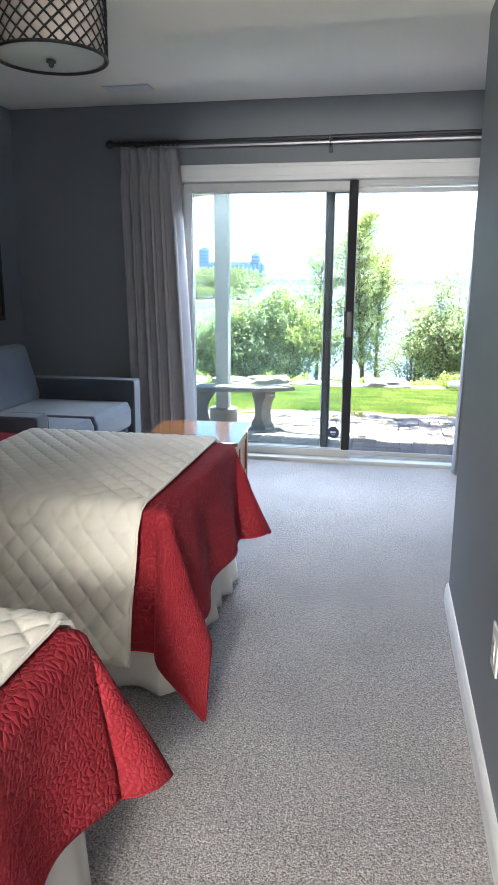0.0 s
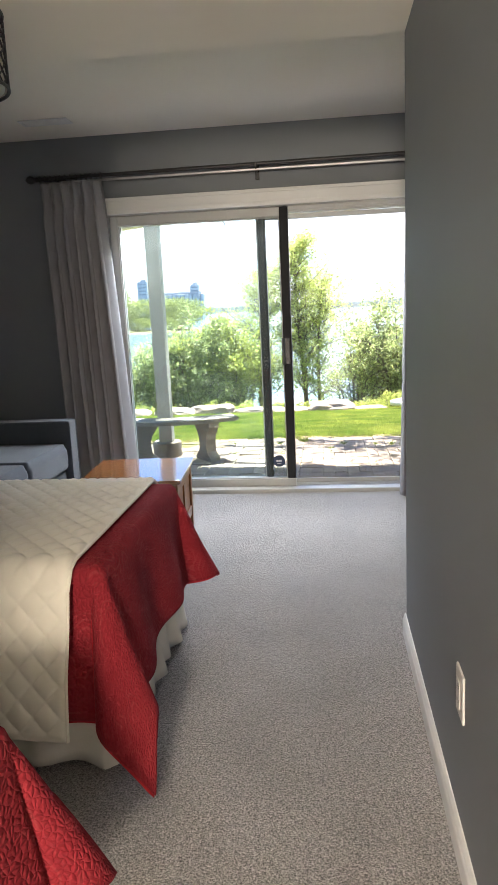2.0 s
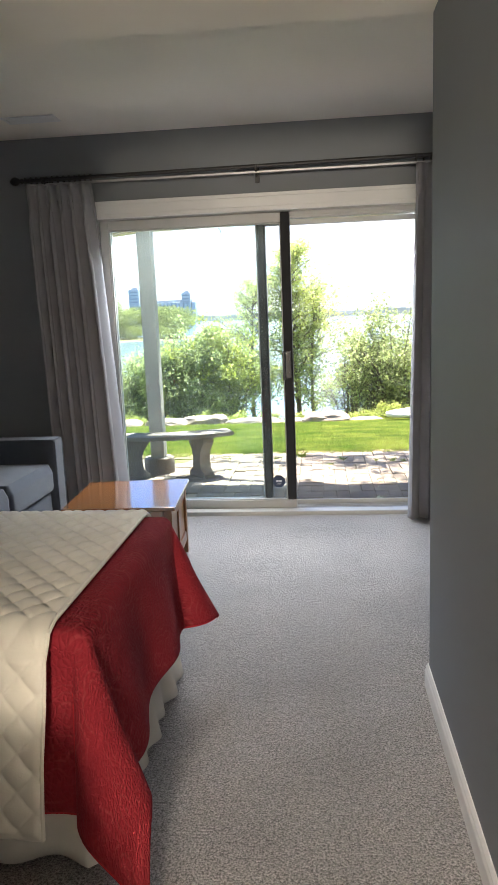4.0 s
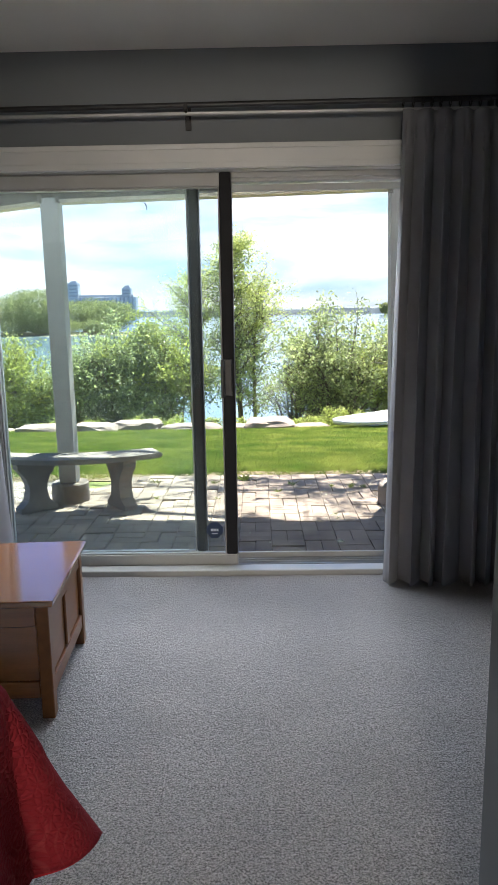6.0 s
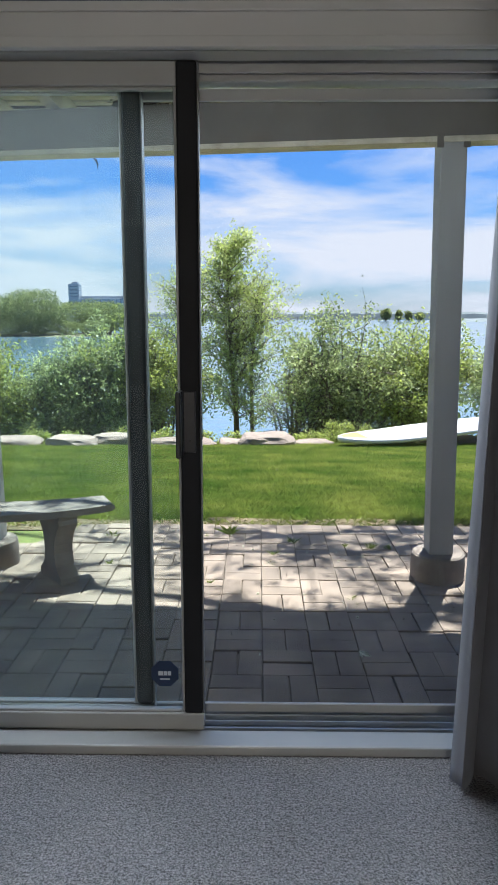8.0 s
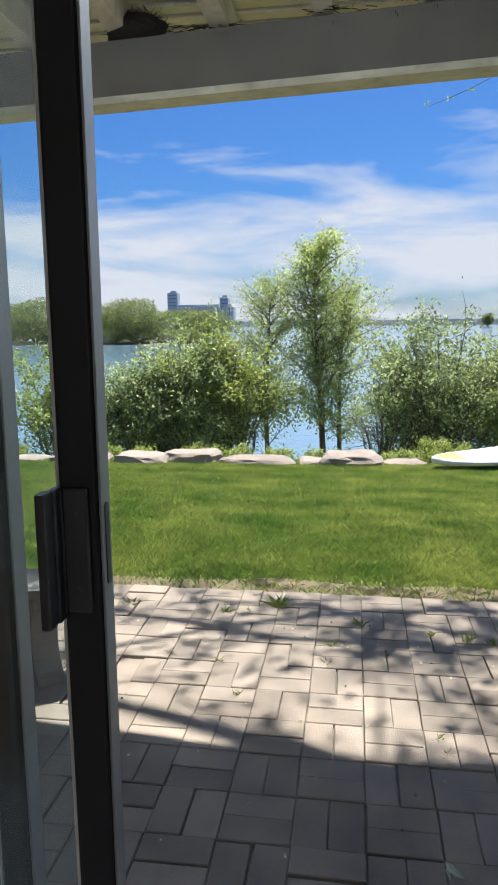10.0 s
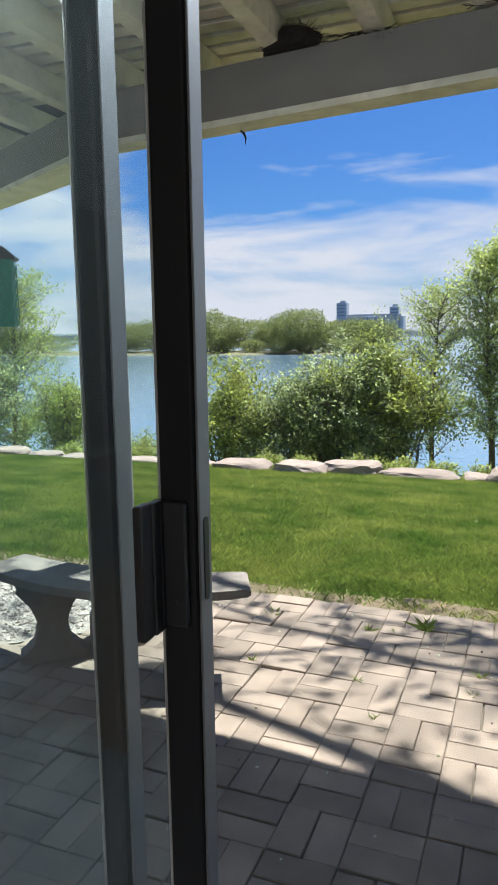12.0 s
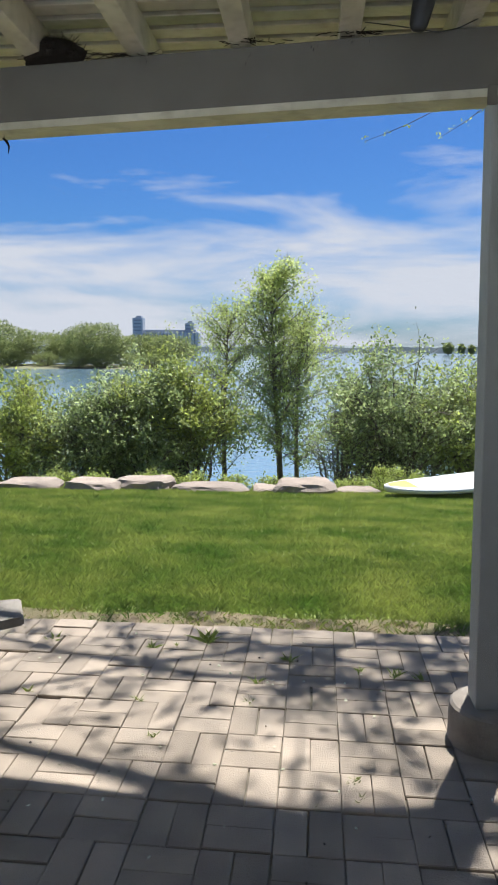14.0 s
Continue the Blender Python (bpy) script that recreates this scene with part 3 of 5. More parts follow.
def panel(name, x0, x1, y0, y1, z0, z1, stile, rail, foot, material, lock, label):
    """A framed pane: stiles, rails, inner beads and glass; the meeting stile is darker."""
    bm = bmesh.new()
    add_box(bm, x0, x0 + stile, y0, y1, z0, z1, bevel=0.006)
    add_box(bm, x0 + stile - 0.001, x1 - stile + 0.001, y0 + 0.001, y1 - 0.001, z1 - rail, z1 - 0.0005, bevel=0.005)
    add_box(bm, x0 + stile - 0.001, x1, y0 + 0.001, y1 - 0.001, z0 + 0.0005, z0 + foot, bevel=0.005)
    p = part(name, bm, material, door, label)
    ym = (y0 + y1) / 2
    bm = bmesh.new()
    add_box(bm, x1 - stile, x1 - 0.0045, y0, y1, z0 + foot + 0.0005, z1, bevel=0.006 if lock is M_STILE else 0.015, seg=3)
    part("meeting_stile", bm, lock, p, "dark meeting stile")
    part("stile_edge", box(x1 - 0.004, x1, y0 + 0.003, y1, z0 + foot + 0.0005, z1, bevel=0.0015, seg=1), M_EDGE, p, "grey edge strip of the stile")
    bm = bmesh.new()
    for a, b, c, d in ((x0 + stile, x0 + stile + 0.008, z0 + foot, z1 - rail), (x1 - stile - 0.008, x1 - stile, z0 + foot, z1 - rail), (x0 + stile + 0.009, x1 - stile - 0.009, z0 + foot, z0 + foot + 0.008), (x0 + stile + 0.009, x1 - stile - 0.009, z1 - rail - 0.008, z1 - rail)):
        add_box(bm, a, b, ym - 0.012, ym + 0.012, c, d, bevel=0.003, seg=1)
    part("glazing_bead", bm, material, p)
    g = part("pane", box(x0 + stile - 0.002, x1 - stile + 0.002, ym - 0.003, ym + 0.003, z0 + foot - 0.002, z1 - rail + 0.002), M_GLASS, p, "clear glass with a faint haze")
    g.visible_shadow = False
    return p


slider = panel("sliding_panel", -1.412, -0.126, 5.297, 5.337, 0.028, 2.041, 0.062, 0.065, 0.060, M_VINYL, M_STILE, "sliding panel pushed open over the fixed one")
panel("fixed_panel", -1.414, -0.293, 5.349, 5.395, 0.028, 2.043, 0.060, 0.062, 0.056, M_VINYL, M_MIDSTILE, "fixed panel")
# insect screen over the open half
bm = bmesh.new()
for a, b, c, d in ((-0.346, -0.316, 0.03, 2.0), (0.835, 0.872, 0.03, 2.0), (-0.315, 0.834, 0.03, 0.062), (-0.315, 0.834, 1.966, 2.0)):
    add_box(bm, a, b, 5.405, 5.42, c, d, bevel=0.003, seg=1)
scr = part("screen_frame", bm, M_VINYL, door)
part("mesh", box(-0.317, 0.836, 5.412, 5.4125, 0.06, 1.968), M_SCREEN, scr, "fine grey insect mesh")
# pull handle
bm = bmesh.new()
add_box(bm, -0.182, -0.142, 5.285, 5.2975, 0.946, 1.131, bevel=0.003)
add_box(bm, -0.1825, -0.176, 5.278, 5.286, 0.946, 1.131, bevel=0.002, seg=1)
hd = part("handle", bm, M_SCREENFRAME, slider, "dark grey pull handle")
bm = bmesh.new()
add_box(bm, -0.196, -0.181, 5.232, 5.262, 0.938, 1.134, bevel=0.004)
add_box(bm, -0.192, -0.178, 5.26, 5.292, 0.939, 1.133, bevel=0.003)
part("grip", bm, M_BLACK, hd, "black grip")
bm = bmesh.new()
for z in (0.983, 1.093):
    add_lathe(bm, [(0.004, 0), (0.004, 0.0015), (0.002, 0.002)], 10, (0, 0, 0))
    bmesh.ops.transform(bm, matrix=Matrix.Translation((-0.160, 5.2848, z)) @ Matrix.Rotation(radians(90), 4, "X"), verts=[v for v in bm.verts if v.co.length < 0.02])
part("screw", bm, M_BLACK, hd)
bm = prism([(0.006 * math.cos(a) * 1.2, 0.055 * (1 if math.sin(a) > 0 else -1) + 0.007 * math.sin(a)) for a in [2 * math.pi * k / 24 for k in range(24)]], 0, 0.002)
bmesh.ops.transform(bm, matrix=Matrix(((0, 0, 1, -0.1262), (1, 0, 0, 5.318), (0, 1, 0, 1.043), (0, 0, 0, 1))), verts=bm.verts)
part("latch_slot", bm, M_BLACK, slider, "black oval latch slot")
# eight-sided alarm sticker with blank bars
st = thing("sticker", (-0.252, 5.3105, 0.220), "navy eight-sided window sticker on the glass", "sticker")
oct_ = [(0.047 * math.cos(radians(22.5 + 45 * k)), 0.047 * math.sin(radians(22.5 + 45 * k))) for k in range(8)]
turn_up = Matrix(((1, 0, 0, 0), (0, 0, -1, 0), (0, 1, 0, 0), (0, 0, 0, 1)))
bm = prism(oct_, 0, 0.0012)
bmesh.ops.transform(bm, matrix=turn_up, verts=bm.verts)
part("face", bm, M_NAVY, st)
bm = bmesh.new()
for a, b, c, d in ((-0.021, -0.005, -0.006, 0.008), (-0.003, 0.008, -0.006, 0.008), (0.010, 0.02, -0.006, 0.008), (-0.016, 0.016, -0.021, -0.017)):
    add_box(bm, a, b, -0.0022, -0.0013, c, d)
part("print", bm, M_PALE, st)

# ---- curtain rod and curtains ----
rod = thing("curtain_rod", (0, 5.115, 2.292), "dark metal curtain rod with turned finials above the patio door", "curtain rod")
part("pole", tube([(-1.84, 0, 0), (1.5, 0, 0.016)], 0.012, 14), M_BLACK, rod)
part("track_rail", box(-1.82, 1.5, 0.008, 0.022, -0.033, -0.018, bevel=0.003), M_ALU, rod, "thin pale rail below the pole")
for sx, x in ((-1, -1.84), (1, 1.5)):
    bm = lathe([(0.008, 0), (0.017, 0.004), (0.017, 0.012), (0.009, 0.018), (0.022, 0.034), (0.029, 0.052), (0.024, 0.070), (0.010, 0.084), (0.002, 0.09)], 18)
    bmesh.ops.transform(bm, matrix=Matrix.Translation((x, 0, 0)) @ Matrix.Rotation(radians(90 * sx), 4, "Y"), verts=bm.verts)
    part("finial", bm, M_BLACK, rod, smooth=True)
for x in (-1.70, -0.323, 1.1):
    bm = box(x - 0.014, x + 0.014, 0.112, 0.1245, -0.075, 0.035, bevel=0.003)
    add_tube(bm, [(x, 0.114, -0.03), (x, 0.05, -0.03), (x, 0.0, -0.017)], 0.007, 8)
    add_box(bm, x - 0.010, x + 0.010, -0.016, 0.016, -0.018, 0.016, bevel=0.004)
    part("bracket", bm, M_BLACK, rod)


def curtain(name, x0, x1, lean0, lean1, folds, seed, label):
    """Pinch-pleated cloth: tight at the heading, in deep round folds below; its sides lean as it falls."""
    rnd = random.Random(seed)
    ph = [rnd.uniform(-0.35, 0.35) for _ in range(folds + 2)]
    am = [rnd.uniform(0.7, 1.25) for _ in range(folds + 2)]
    top, foot = 2.262, 0.003

    def fn(u, v):
        z = top + (foot - top) * v
        k = u * folds
        i = int(k)
        f = k - i
        amp = (am[i] * (1 - f) + am[i + 1] * f)
        p = ph[i] * (1 - f) + ph[i + 1] * f
        fall = min(1, v / 0.11)
        depth = (0.016 + 0.050 * fall * fall * (0.6 + 0.4 * v)) * amp
        wv = math.sin(2 * math.pi * (k + p * v))
        sharp = wv * (1.25 - 0.25 * wv * wv)
        pinch = 0.015 * math.exp(-((v - 0.055) / 0.02) ** 2) * math.sin(6 * math.pi * k)
        x = x0 + (x1 - x0) * u + (lean0 * (1 - u) + lean1 * u) * v ** 0.8
        x += 0.018 * fall * math.sin(4 * math.pi * (k + p * v) + 0.6) * amp
        y = 5.112 - depth * sharp - pinch - 0.05 * v * (0.3 + 0.7 * u if lean0 < 0 else 0.3)
        return (x, y, z + 0.003 * wv * v)

    t = thing(name, (0, 0, 0), label, "curtain")
    sheet_part("cloth", fn, folds * 16, 60, M_CURTAIN, t, 0.003)
    for k in range(folds * 2 + 1):
        x = x0 + (x1 - x0) * k / (folds * 2)
        ring = [(x + 0.003 * math.sin(k), 5.115 + 0.019 * math.cos(a), 2.292 + 0.019 * math.sin(a)) for a in [2 * math.pi * j / 14 for j in range(15)]]
        part("ring", tube(ring, 0.0035, 6, cap=False), M_BLACK, t, "black rod ring")
    return t


curtain("curtain", -1.825, -1.388, 0.05, 0.10, 6, 3, "grey linen pinch-pleat curtain drawn back at the patio door")
curtain("curtain", 0.668, 1.36, -0.055, 0.03, 8, 9, "grey linen pinch-pleat curtain hanging to the carpet")

# ---- wall and ceiling fixtures ----
ou = thing("wall_outlet", (RIGHT, 1.725, 0.43), "white decorator wall outlet above the baseboard", "outlet")
part("plate", box(-0.007, -0.0005, -0.042, 0.042, -0.06, 0.06, bevel=0.003), M_PLATE, ou)
part("socket", box(-0.010, -0.0075, -0.017, 0.017, -0.034, 0.034, bevel=0.001), M_PLATE, ou)
for z in (-0.018, 0.018):
    for y in (-0.007, 0.006):
        part("slot", box(-0.0108, -0.0101, y - 0.001, y + 0.001, z - 0.004, z + 0.004), M_BLACK, ou)
ve = thing("ceiling_vent", (-1.63, 4.80, HIGH), "white slatted ceiling vent", "vent")
bm = bmesh.new()
for a, b, c, d in ((-0.16, 0.16, -0.065, -0.045), (-0.16, 0.16, 0.045, 0.065), (-0.16, -0.14, -0.044, 0.044), (0.14, 0.16, -0.044, 0.044)):
    add_box(bm, a, b, c, d, -0.009, -0.0005, bevel=0.002, seg=1)
part("frame", bm, M_TRIM, ve)
for k in range(6):
    part("slat", box(-0.139, 0.139, -0.040 + 0.016 * k - 0.005, -0.040 + 0.016 * k + 0.005, -0.007, -0.003), M_TRIM, ve)


def drum_lamp(x, y, label):
    """A flush drum lamp: fabric drum under an open lattice, glass disc and knob."""
    t = thing("ceiling_lamp", (x, y, LOW), label, "lamp")
    r, h0, h1 = 0.180, -0.243, -0.030
    part("canopy", lathe([(0.075, -0.0005), (0.075, -0.012), (0.05, -0.024), (0.012, -0.03), (0.012, -0.06)], 28), M_BLACK, t)
    bm = bmesh.new()
    n = 56
    for a, b in ((0, 1),):
        lo = [bm.verts.new(((r - 0.006) * math.cos(2 * math.pi * k / n), (r - 0.006) * math.sin(2 * math.pi * k / n), h0 + 0.006)) for k in range(n)]
        hi = [bm.verts.new(((r - 0.006) * math.cos(2 * math.pi * k / n), (r - 0.006) * math.sin(2 * math.pi * k / n), h1)) for k in range(n)]
        for k in range(n):
            bm.faces.new((lo[k], lo[(k + 1) % n], hi[(k + 1) % n], hi[k]))
    part("shade", bm, M_SHADE, t, "pale fabric drum", smooth=True)
    for z in (h0 + 0.003, h1):
        part("rim", tube([(r * math.cos(2 * math.pi * k / 48), r * math.sin(2 * math.pi * k / 48), z) for k in range(49)], 0.0055, 6, cap=False), M_BLACK, t)
    bm = bmesh.new()
    for s in (1, -1):
        for k in range(26):
            a0 = 2 * math.pi * k / 26
            pts = [(r * math.cos(a0 + s * 1.21 * f), r * math.sin(a0 + s * 1.21 * f), h0 + (h1 - h0) * f) for f in [j / 14 for j in range(15)]]
            add_tube(bm, pts, 0.0032, 4, cap=False)
    part("lattice", bm, M_BLACK, t, "dark diagonal lattice")
    part("diffuser", lathe([(r - 0.012, h0 + 0.012), (r - 0.012, h0 + 0.006), (0.12, h0 + 0.0015), (0.02, h0)], 48), M_DIFF, t, "frosted glass disc", smooth=True)
    part("knob", lathe([(0.006, h0), (0.015, h0 - 0.004), (0.016, h0 - 0.010), (0.008, h0 - 0.014), (0.009, h0 - 0.020), (0.003, h0 - 0.026)], 16), M_BLACK, t, smooth=True)
    return t


drum_lamp(-1.0, 2.34, "drum ceiling lamp with a dark diamond lattice over pale fabric")
# second drum, added out of view; the warm fill light hangs below it
drum_lamp(-0.15, -2.3, "drum ceiling lamp with a dark diamond lattice, added unseen above the rear fill light")

# painting at the far end of the west wall
pa = thing("painting", (LEFT, 4.50, 1.41), "framed dark red and green painting", "painting")
bm = bmesh.new()
for a, b, c, d in ((-0.42, 0.42, -0.36, -0.335), (-0.42, 0.42, 0.335, 0.36), (-0.42, -0.395, -0.334, 0.334), (0.395, 0.42, -0.334, 0.334)):
    add_box(bm, 0.001, 0.03, a, b, c, d, bevel=0.003, seg=1)
part("frame", bm, M_BLACK, pa)
part("canvas", box(0.001, 0.018, -0.394, 0.394, -0.333, 0.333), M_CANVAS_D, pa)

# ---- beds ----
FOOT, TOP = -0.555, 0.624


def drape(cx, cy, ex, ey, over, wave, seed, sag=0.0):
    """Cloth over a box corner: ex, ey run off the foot and off a side; both at once fall in a flared cone."""
    if ex <= 0 and ey <= 0:
        return 0, 0, 0
    r, a = math.hypot(max(ex, 0), max(ey, 0)), math.atan2(max(ey, 0), max(ex, 0))
    both = math.sin(2 * a)
    flare = 0.12 + 0.34 * both ** 1.0
    bend = 0.03
    rr = max(0, r - bend)
    out = bend * math.sin(min(1, r / bend) * math.pi / 2) + rr * math.sin(flare)
    down = bend * (1 - math.cos(min(1, r / bend) * math.pi / 2)) + rr * math.cos(flare)
    return out * math.cos(a), out * math.sin(a), -down


def bed(y0, y1, seed, throw_x0, throw_x1, label, shift=0.0, over_b=0.20, hang=1.0):
    t = thing("bed", (shift, y0, 0), label, "bed", "twin beds")
    w, length = y1 - y0, 1.93
    rnd = random.Random(seed)
    ph = [rnd.uniform(0, 6.28) for _ in range(6)]
    part("mattress", box(FOOT - length, FOOT - 0.012, 0.012, w - 0.012, 0.36, TOP - 0.012, bevel=0.045, seg=4), M_SKIRT, t, smooth=True)
    part("box_spring", box(FOOT - length + 0.01, FOOT - 0.02, 0.02, w - 0.02, 0.16, 0.355, bevel=0.02), M_SKIRT, t)
    for lx in (FOOT - 0.08, FOOT - length + 0.08):
        for ly in (0.08, w - 0.08):
            part("leg", lathe([(0.025, 0), (0.03, 0.16)], 14, (lx, ly, 0)), M_BLACK, t)

    def skirt(s):  # along the foot and both sides
        def fn(u, v):
            total = 2 * length + w
            d = u * total
            wv = 0.014 * v * math.sin(d * 38 + ph[0] + 1.5 * math.sin(d * 5)) + 0.010 * v * math.sin(d * 17 + ph[1])
            z = 0.36 + (0.022 - 0.36) * v + 0.008 * v * math.sin(d * 9 + ph[2])
            off = 0.012 + 0.045 * v + wv
            if d < length:
                return (FOOT - length + d, -off + 0.02, z)
            if d < length + w:
                return (FOOT + off - 0.02, d - length, z)
            return (FOOT - (d - length - w), w + off - 0.02, z)
        return fn
    sheet_part("bed_skirt", skirt(0), 420, 10, M_SKIRT, t, 0.002, "white gathered bed skirt")

    over_f, over_s = 0.42 * hang, 0.46 * hang
    lx, ly = length - 0.35 + over_f, w + over_s + over_b

    def quilt(u, v):
        px, py = -(length - 0.35) + u * lx, -over_s + v * ly  # px > 0 hangs off the foot
        ex = px
        side = -1 if py < w / 2 else 1
        ey = -py if py < w / 2 else py - w
        # wavy hem
        hem = 0.02 * math.sin(7 * px + ph[1]) + 0.018 * math.sin(11 * py + ph[2])
        ex2, ey2 = (ex * (1 + 0.05 * math.sin(9 * py + ph[3])) if ex > 0 else ex), (ey * (1 + 0.05 * math.sin(8 * px + ph[4])) if ey > 0 else ey)
        dx, dy, dz = drape(0, 0, ex2, ey2, over_f, 0, seed)
        bx, by = min(ex, 0), min(max(py, 0), w)
        r = math.hypot(max(ex, 0), max(ey, 0))
        a = math.atan2(max(ey, 0), max(ex, 0))
        # hanging folds
        lift = min(1, r / 0.3)
        fold = lift * (0.020 * math.sin(13 * (by if ey <= 0 else bx) + ph[5]) if not (ex > 0 and ey > 0) else 0.05 * r * math.sin(5 * a + ph[0] * 0.2))
        nx, ny = math.cos(a), math.sin(a) * side
        z = TOP + 0.012 + dz
        if r == 0:
            z += 0.004 * math.sin(9 * px + ph[0]) * math.sin(7 * py + ph[1])
            fold = 0
        return (FOOT + bx + dx + fold * nx, by + side * dy + fold * ny, max(z, 0.05) + 0.5 * hem * lift * (r > 0.2))
    q = sheet_part("quilt", quilt, 150, 150, [M_RED, M_REDLINE], t, 0.011, "red puckered quilt with a paler scroll pattern", cloth=(lx, ly))
    q.modifiers["thickness"].material_offset = 0
    q.modifiers["thickness"].offset = 0
    bm = sheet(lambda u, v: tuple(Vector(quilt(u, v)) + Vector((0, 0, -0.009))), 60, 60)
    lining = part("lining", bm, M_REDLINE, t, "plain bright red lining", smooth=True)
    lining.location = (-0.004, 0, 0)

    # cream throw over the foot end, with a raised diamond grid
    o_near, o_far = 0.49, 0.36
    ty = w + o_near + o_far
    tx = throw_x1 - throw_x0

    def throw(u, v):
        py = -o_near + v * ty
        px = throw_x0 + tx * u - 0.06 * v * (1 - u)
        side = -1 if py < w / 2 else 1
        ey = -py if py < w / 2 else py - w
        dx, dy, dz = drape(0, 0, 0, ey, 0, 0, seed) if ey > 0 else (0, 0, 0)
        dd = 0.042
        a, b = (px * 1.0 + py * 0.9) / dd, (px * 1.0 - py * 0.9) / dd
        puff = 0.012 * (abs(math.sin(math.pi * a / 2)) * abs(math.sin(math.pi * b / 2))) ** 0.4
        edge = min(1, min(u, 1 - u, v, 1 - v) / 0.012)
        by = min(max(py, 0), w)
        n = Vector((0, 0, 1)) if ey <= 0 else Vector((0, side * math.cos(0.13 * min(1, ey / 0.03)), 0.15))
        if 0 < ey < 0.03:
            n = Vector((0, side * math.sin(ey / 0.03 * 1.5), math.cos(ey / 0.03 * 1.5)))
        lift = min(1, max(ey, 0) / 0.3)
        wob = min(1, max(ey, 0) / 0.06) * 0.034 + lift * 0.010 * math.sin(7 * px + ph[2])
        p = Vector((px + 0.02 * lift * math.sin(3 * py), by + side * (dy + wob), TOP + 0.026 + dz))
        return tuple(p + n * (puff * edge + 0.008))
    sheet_part("throw", throw, 210, 330, M_CREAM, t, 0.007, "cream diamond-quilted throw across the foot end")
    pts = [throw(1, v / 80) for v in range(81)]
    part("throw_hem", tube([tuple(Vector(p) + Vector((0.002, 0, 0))) for p in pts], 0.006, 6), M_CREAM, t)
    return t


bed(2.02, 2.97, 5, -1.46, -0.615, "made twin bed with red quilt, cream throw and white skirt", 0.0, 0.30)
bed(0.28, 1.23, 8, -1.46, -0.585, "made twin bed with red quilt and folded-back cream throw", 0.06, 0.30, 0.87)

# ---- pine chest at the foot of the sofa ----
ch = thing("chest", (-1.012, 4.165, 0), "honey-coloured pine blanket chest on short feet, standing on the carpet", "chest", turn=3.6)
W, D = 0.275, 0.30
bm = box(-W - 0.02, W + 0.02, -D - 0.02, D + 0.02, 0.412, 0.435, bevel=0.007, seg=3)
part("lid", bm, M_PINE, ch, "polished pine lid")
for sx in (-1, 1):
    for sy in (-1, 1):
        bm = bmesh.new()
        x, y = sx * (W - 0.022), sy * (D - 0.022)
        add_box(bm, x - 0.022, x + 0.022, y - 0.022, y + 0.022, 0.0, 0.4105, bevel=0.004)
        part("leg", bm, M_PINE_Y, ch)
for sx in (-1, 1):
    x = sx * (W - 0.014)
    bm = bmesh.new()
    add_box(bm, x - 0.010, x + 0.010, -D + 0.045, D - 0.045, 0.340, 0.410, bevel=0.003, seg=1)
    add_box(bm, x - 0.010, x + 0.010, -D + 0.045, D - 0.045, 0.075, 0.135, bevel=0.003, seg=1)
    add_box(bm, x - 0.010, x + 0.010, -0.024, 0.024, 0.136, 0.339, bevel=0.003, seg=1)
    r = part("side_rail", bm, M_PINE_Y, ch)
    for s in (-1, 1):
        a, b = sorted((s * 0.028, s * (D - 0.048)))
        part("panel", box(x - 0.004 - 0.003 * sx, x + 0.004 - 0.003 * sx, a, b, 0.137, 0.338, bevel=0.002, seg=1), M_PINE_Y, ch)
for sy in (-1, 1):
    y = sy * (D - 0.014)
    bm = bmesh.new()
    add_box(bm, -W + 0.045, W - 0.045, y - 0.010, y + 0.010, 0.335, 0.410, bevel=0.003, seg=1)
    add_box(bm, -W + 0.045, W - 0.045, y - 0.010, y + 0.010, 0.075, 0.135, bevel=0.003, seg=1)
    part("front_rail", bm, M_PINE, ch)
    part("front_panel", box(-W + 0.046, W - 0.046, y - 0.004 - 0.003 * sy, y + 0.004 - 0.003 * sy, 0.136, 0.334, bevel=0.002, seg=1), M_PINE, ch)
part("bottom_board", box(-W + 0.03, W - 0.03, -D + 0.03, D - 0.03, 0.08, 0.095), M_PINE, ch)

# ---- sofa along the west wall ----
so = thing("sofa", (-2.66, 3.2, 0), "slate grey fabric loveseat with boxy arms against the wall", "sofa")
SL = 1.54
for y in (0.0, SL - 0.13):
    a = part("arm", box(0.02, 1.075, y, y + 0.13, 0.10, 0.672, bevel=0.016, seg=3), M_SOFA, so, smooth=True)
    bm = bmesh.new()
    for yy in (y + 0.004, y + 0.126):
        add_tube(bm, [(1.072, yy, 0.12), (1.072, yy, 0.655), (1.058, yy, 0.668), (0.03, yy, 0.668)], 0.004, 6)
    part("piping", bm, M_SOFA, a)
part("backrest", box(0.0, 0.22, 0.131, SL - 0.131, 0.10, 0.83, bevel=0.03, seg=3), M_SOFA, so, smooth=True)
part("base", box(0.05, 1.03, 0.131, SL - 0.131, 0.10, 0.34, bevel=0.015), M_SOFA, so)
for k in range(2):
    y = 0.135 + k * (SL - 0.27) / 2
    bm = box(0.2, 1.06, y + 0.002, y + (SL - 0.27) / 2 - 0.002, 0.345, 0.51, bevel=0.04, seg=4)
    for v in bm.verts:
        if v.co.z > 0.5:
            v.co.z += 0.018
    part("seat_cushion", bm, M_SOFA, so, smooth=True)
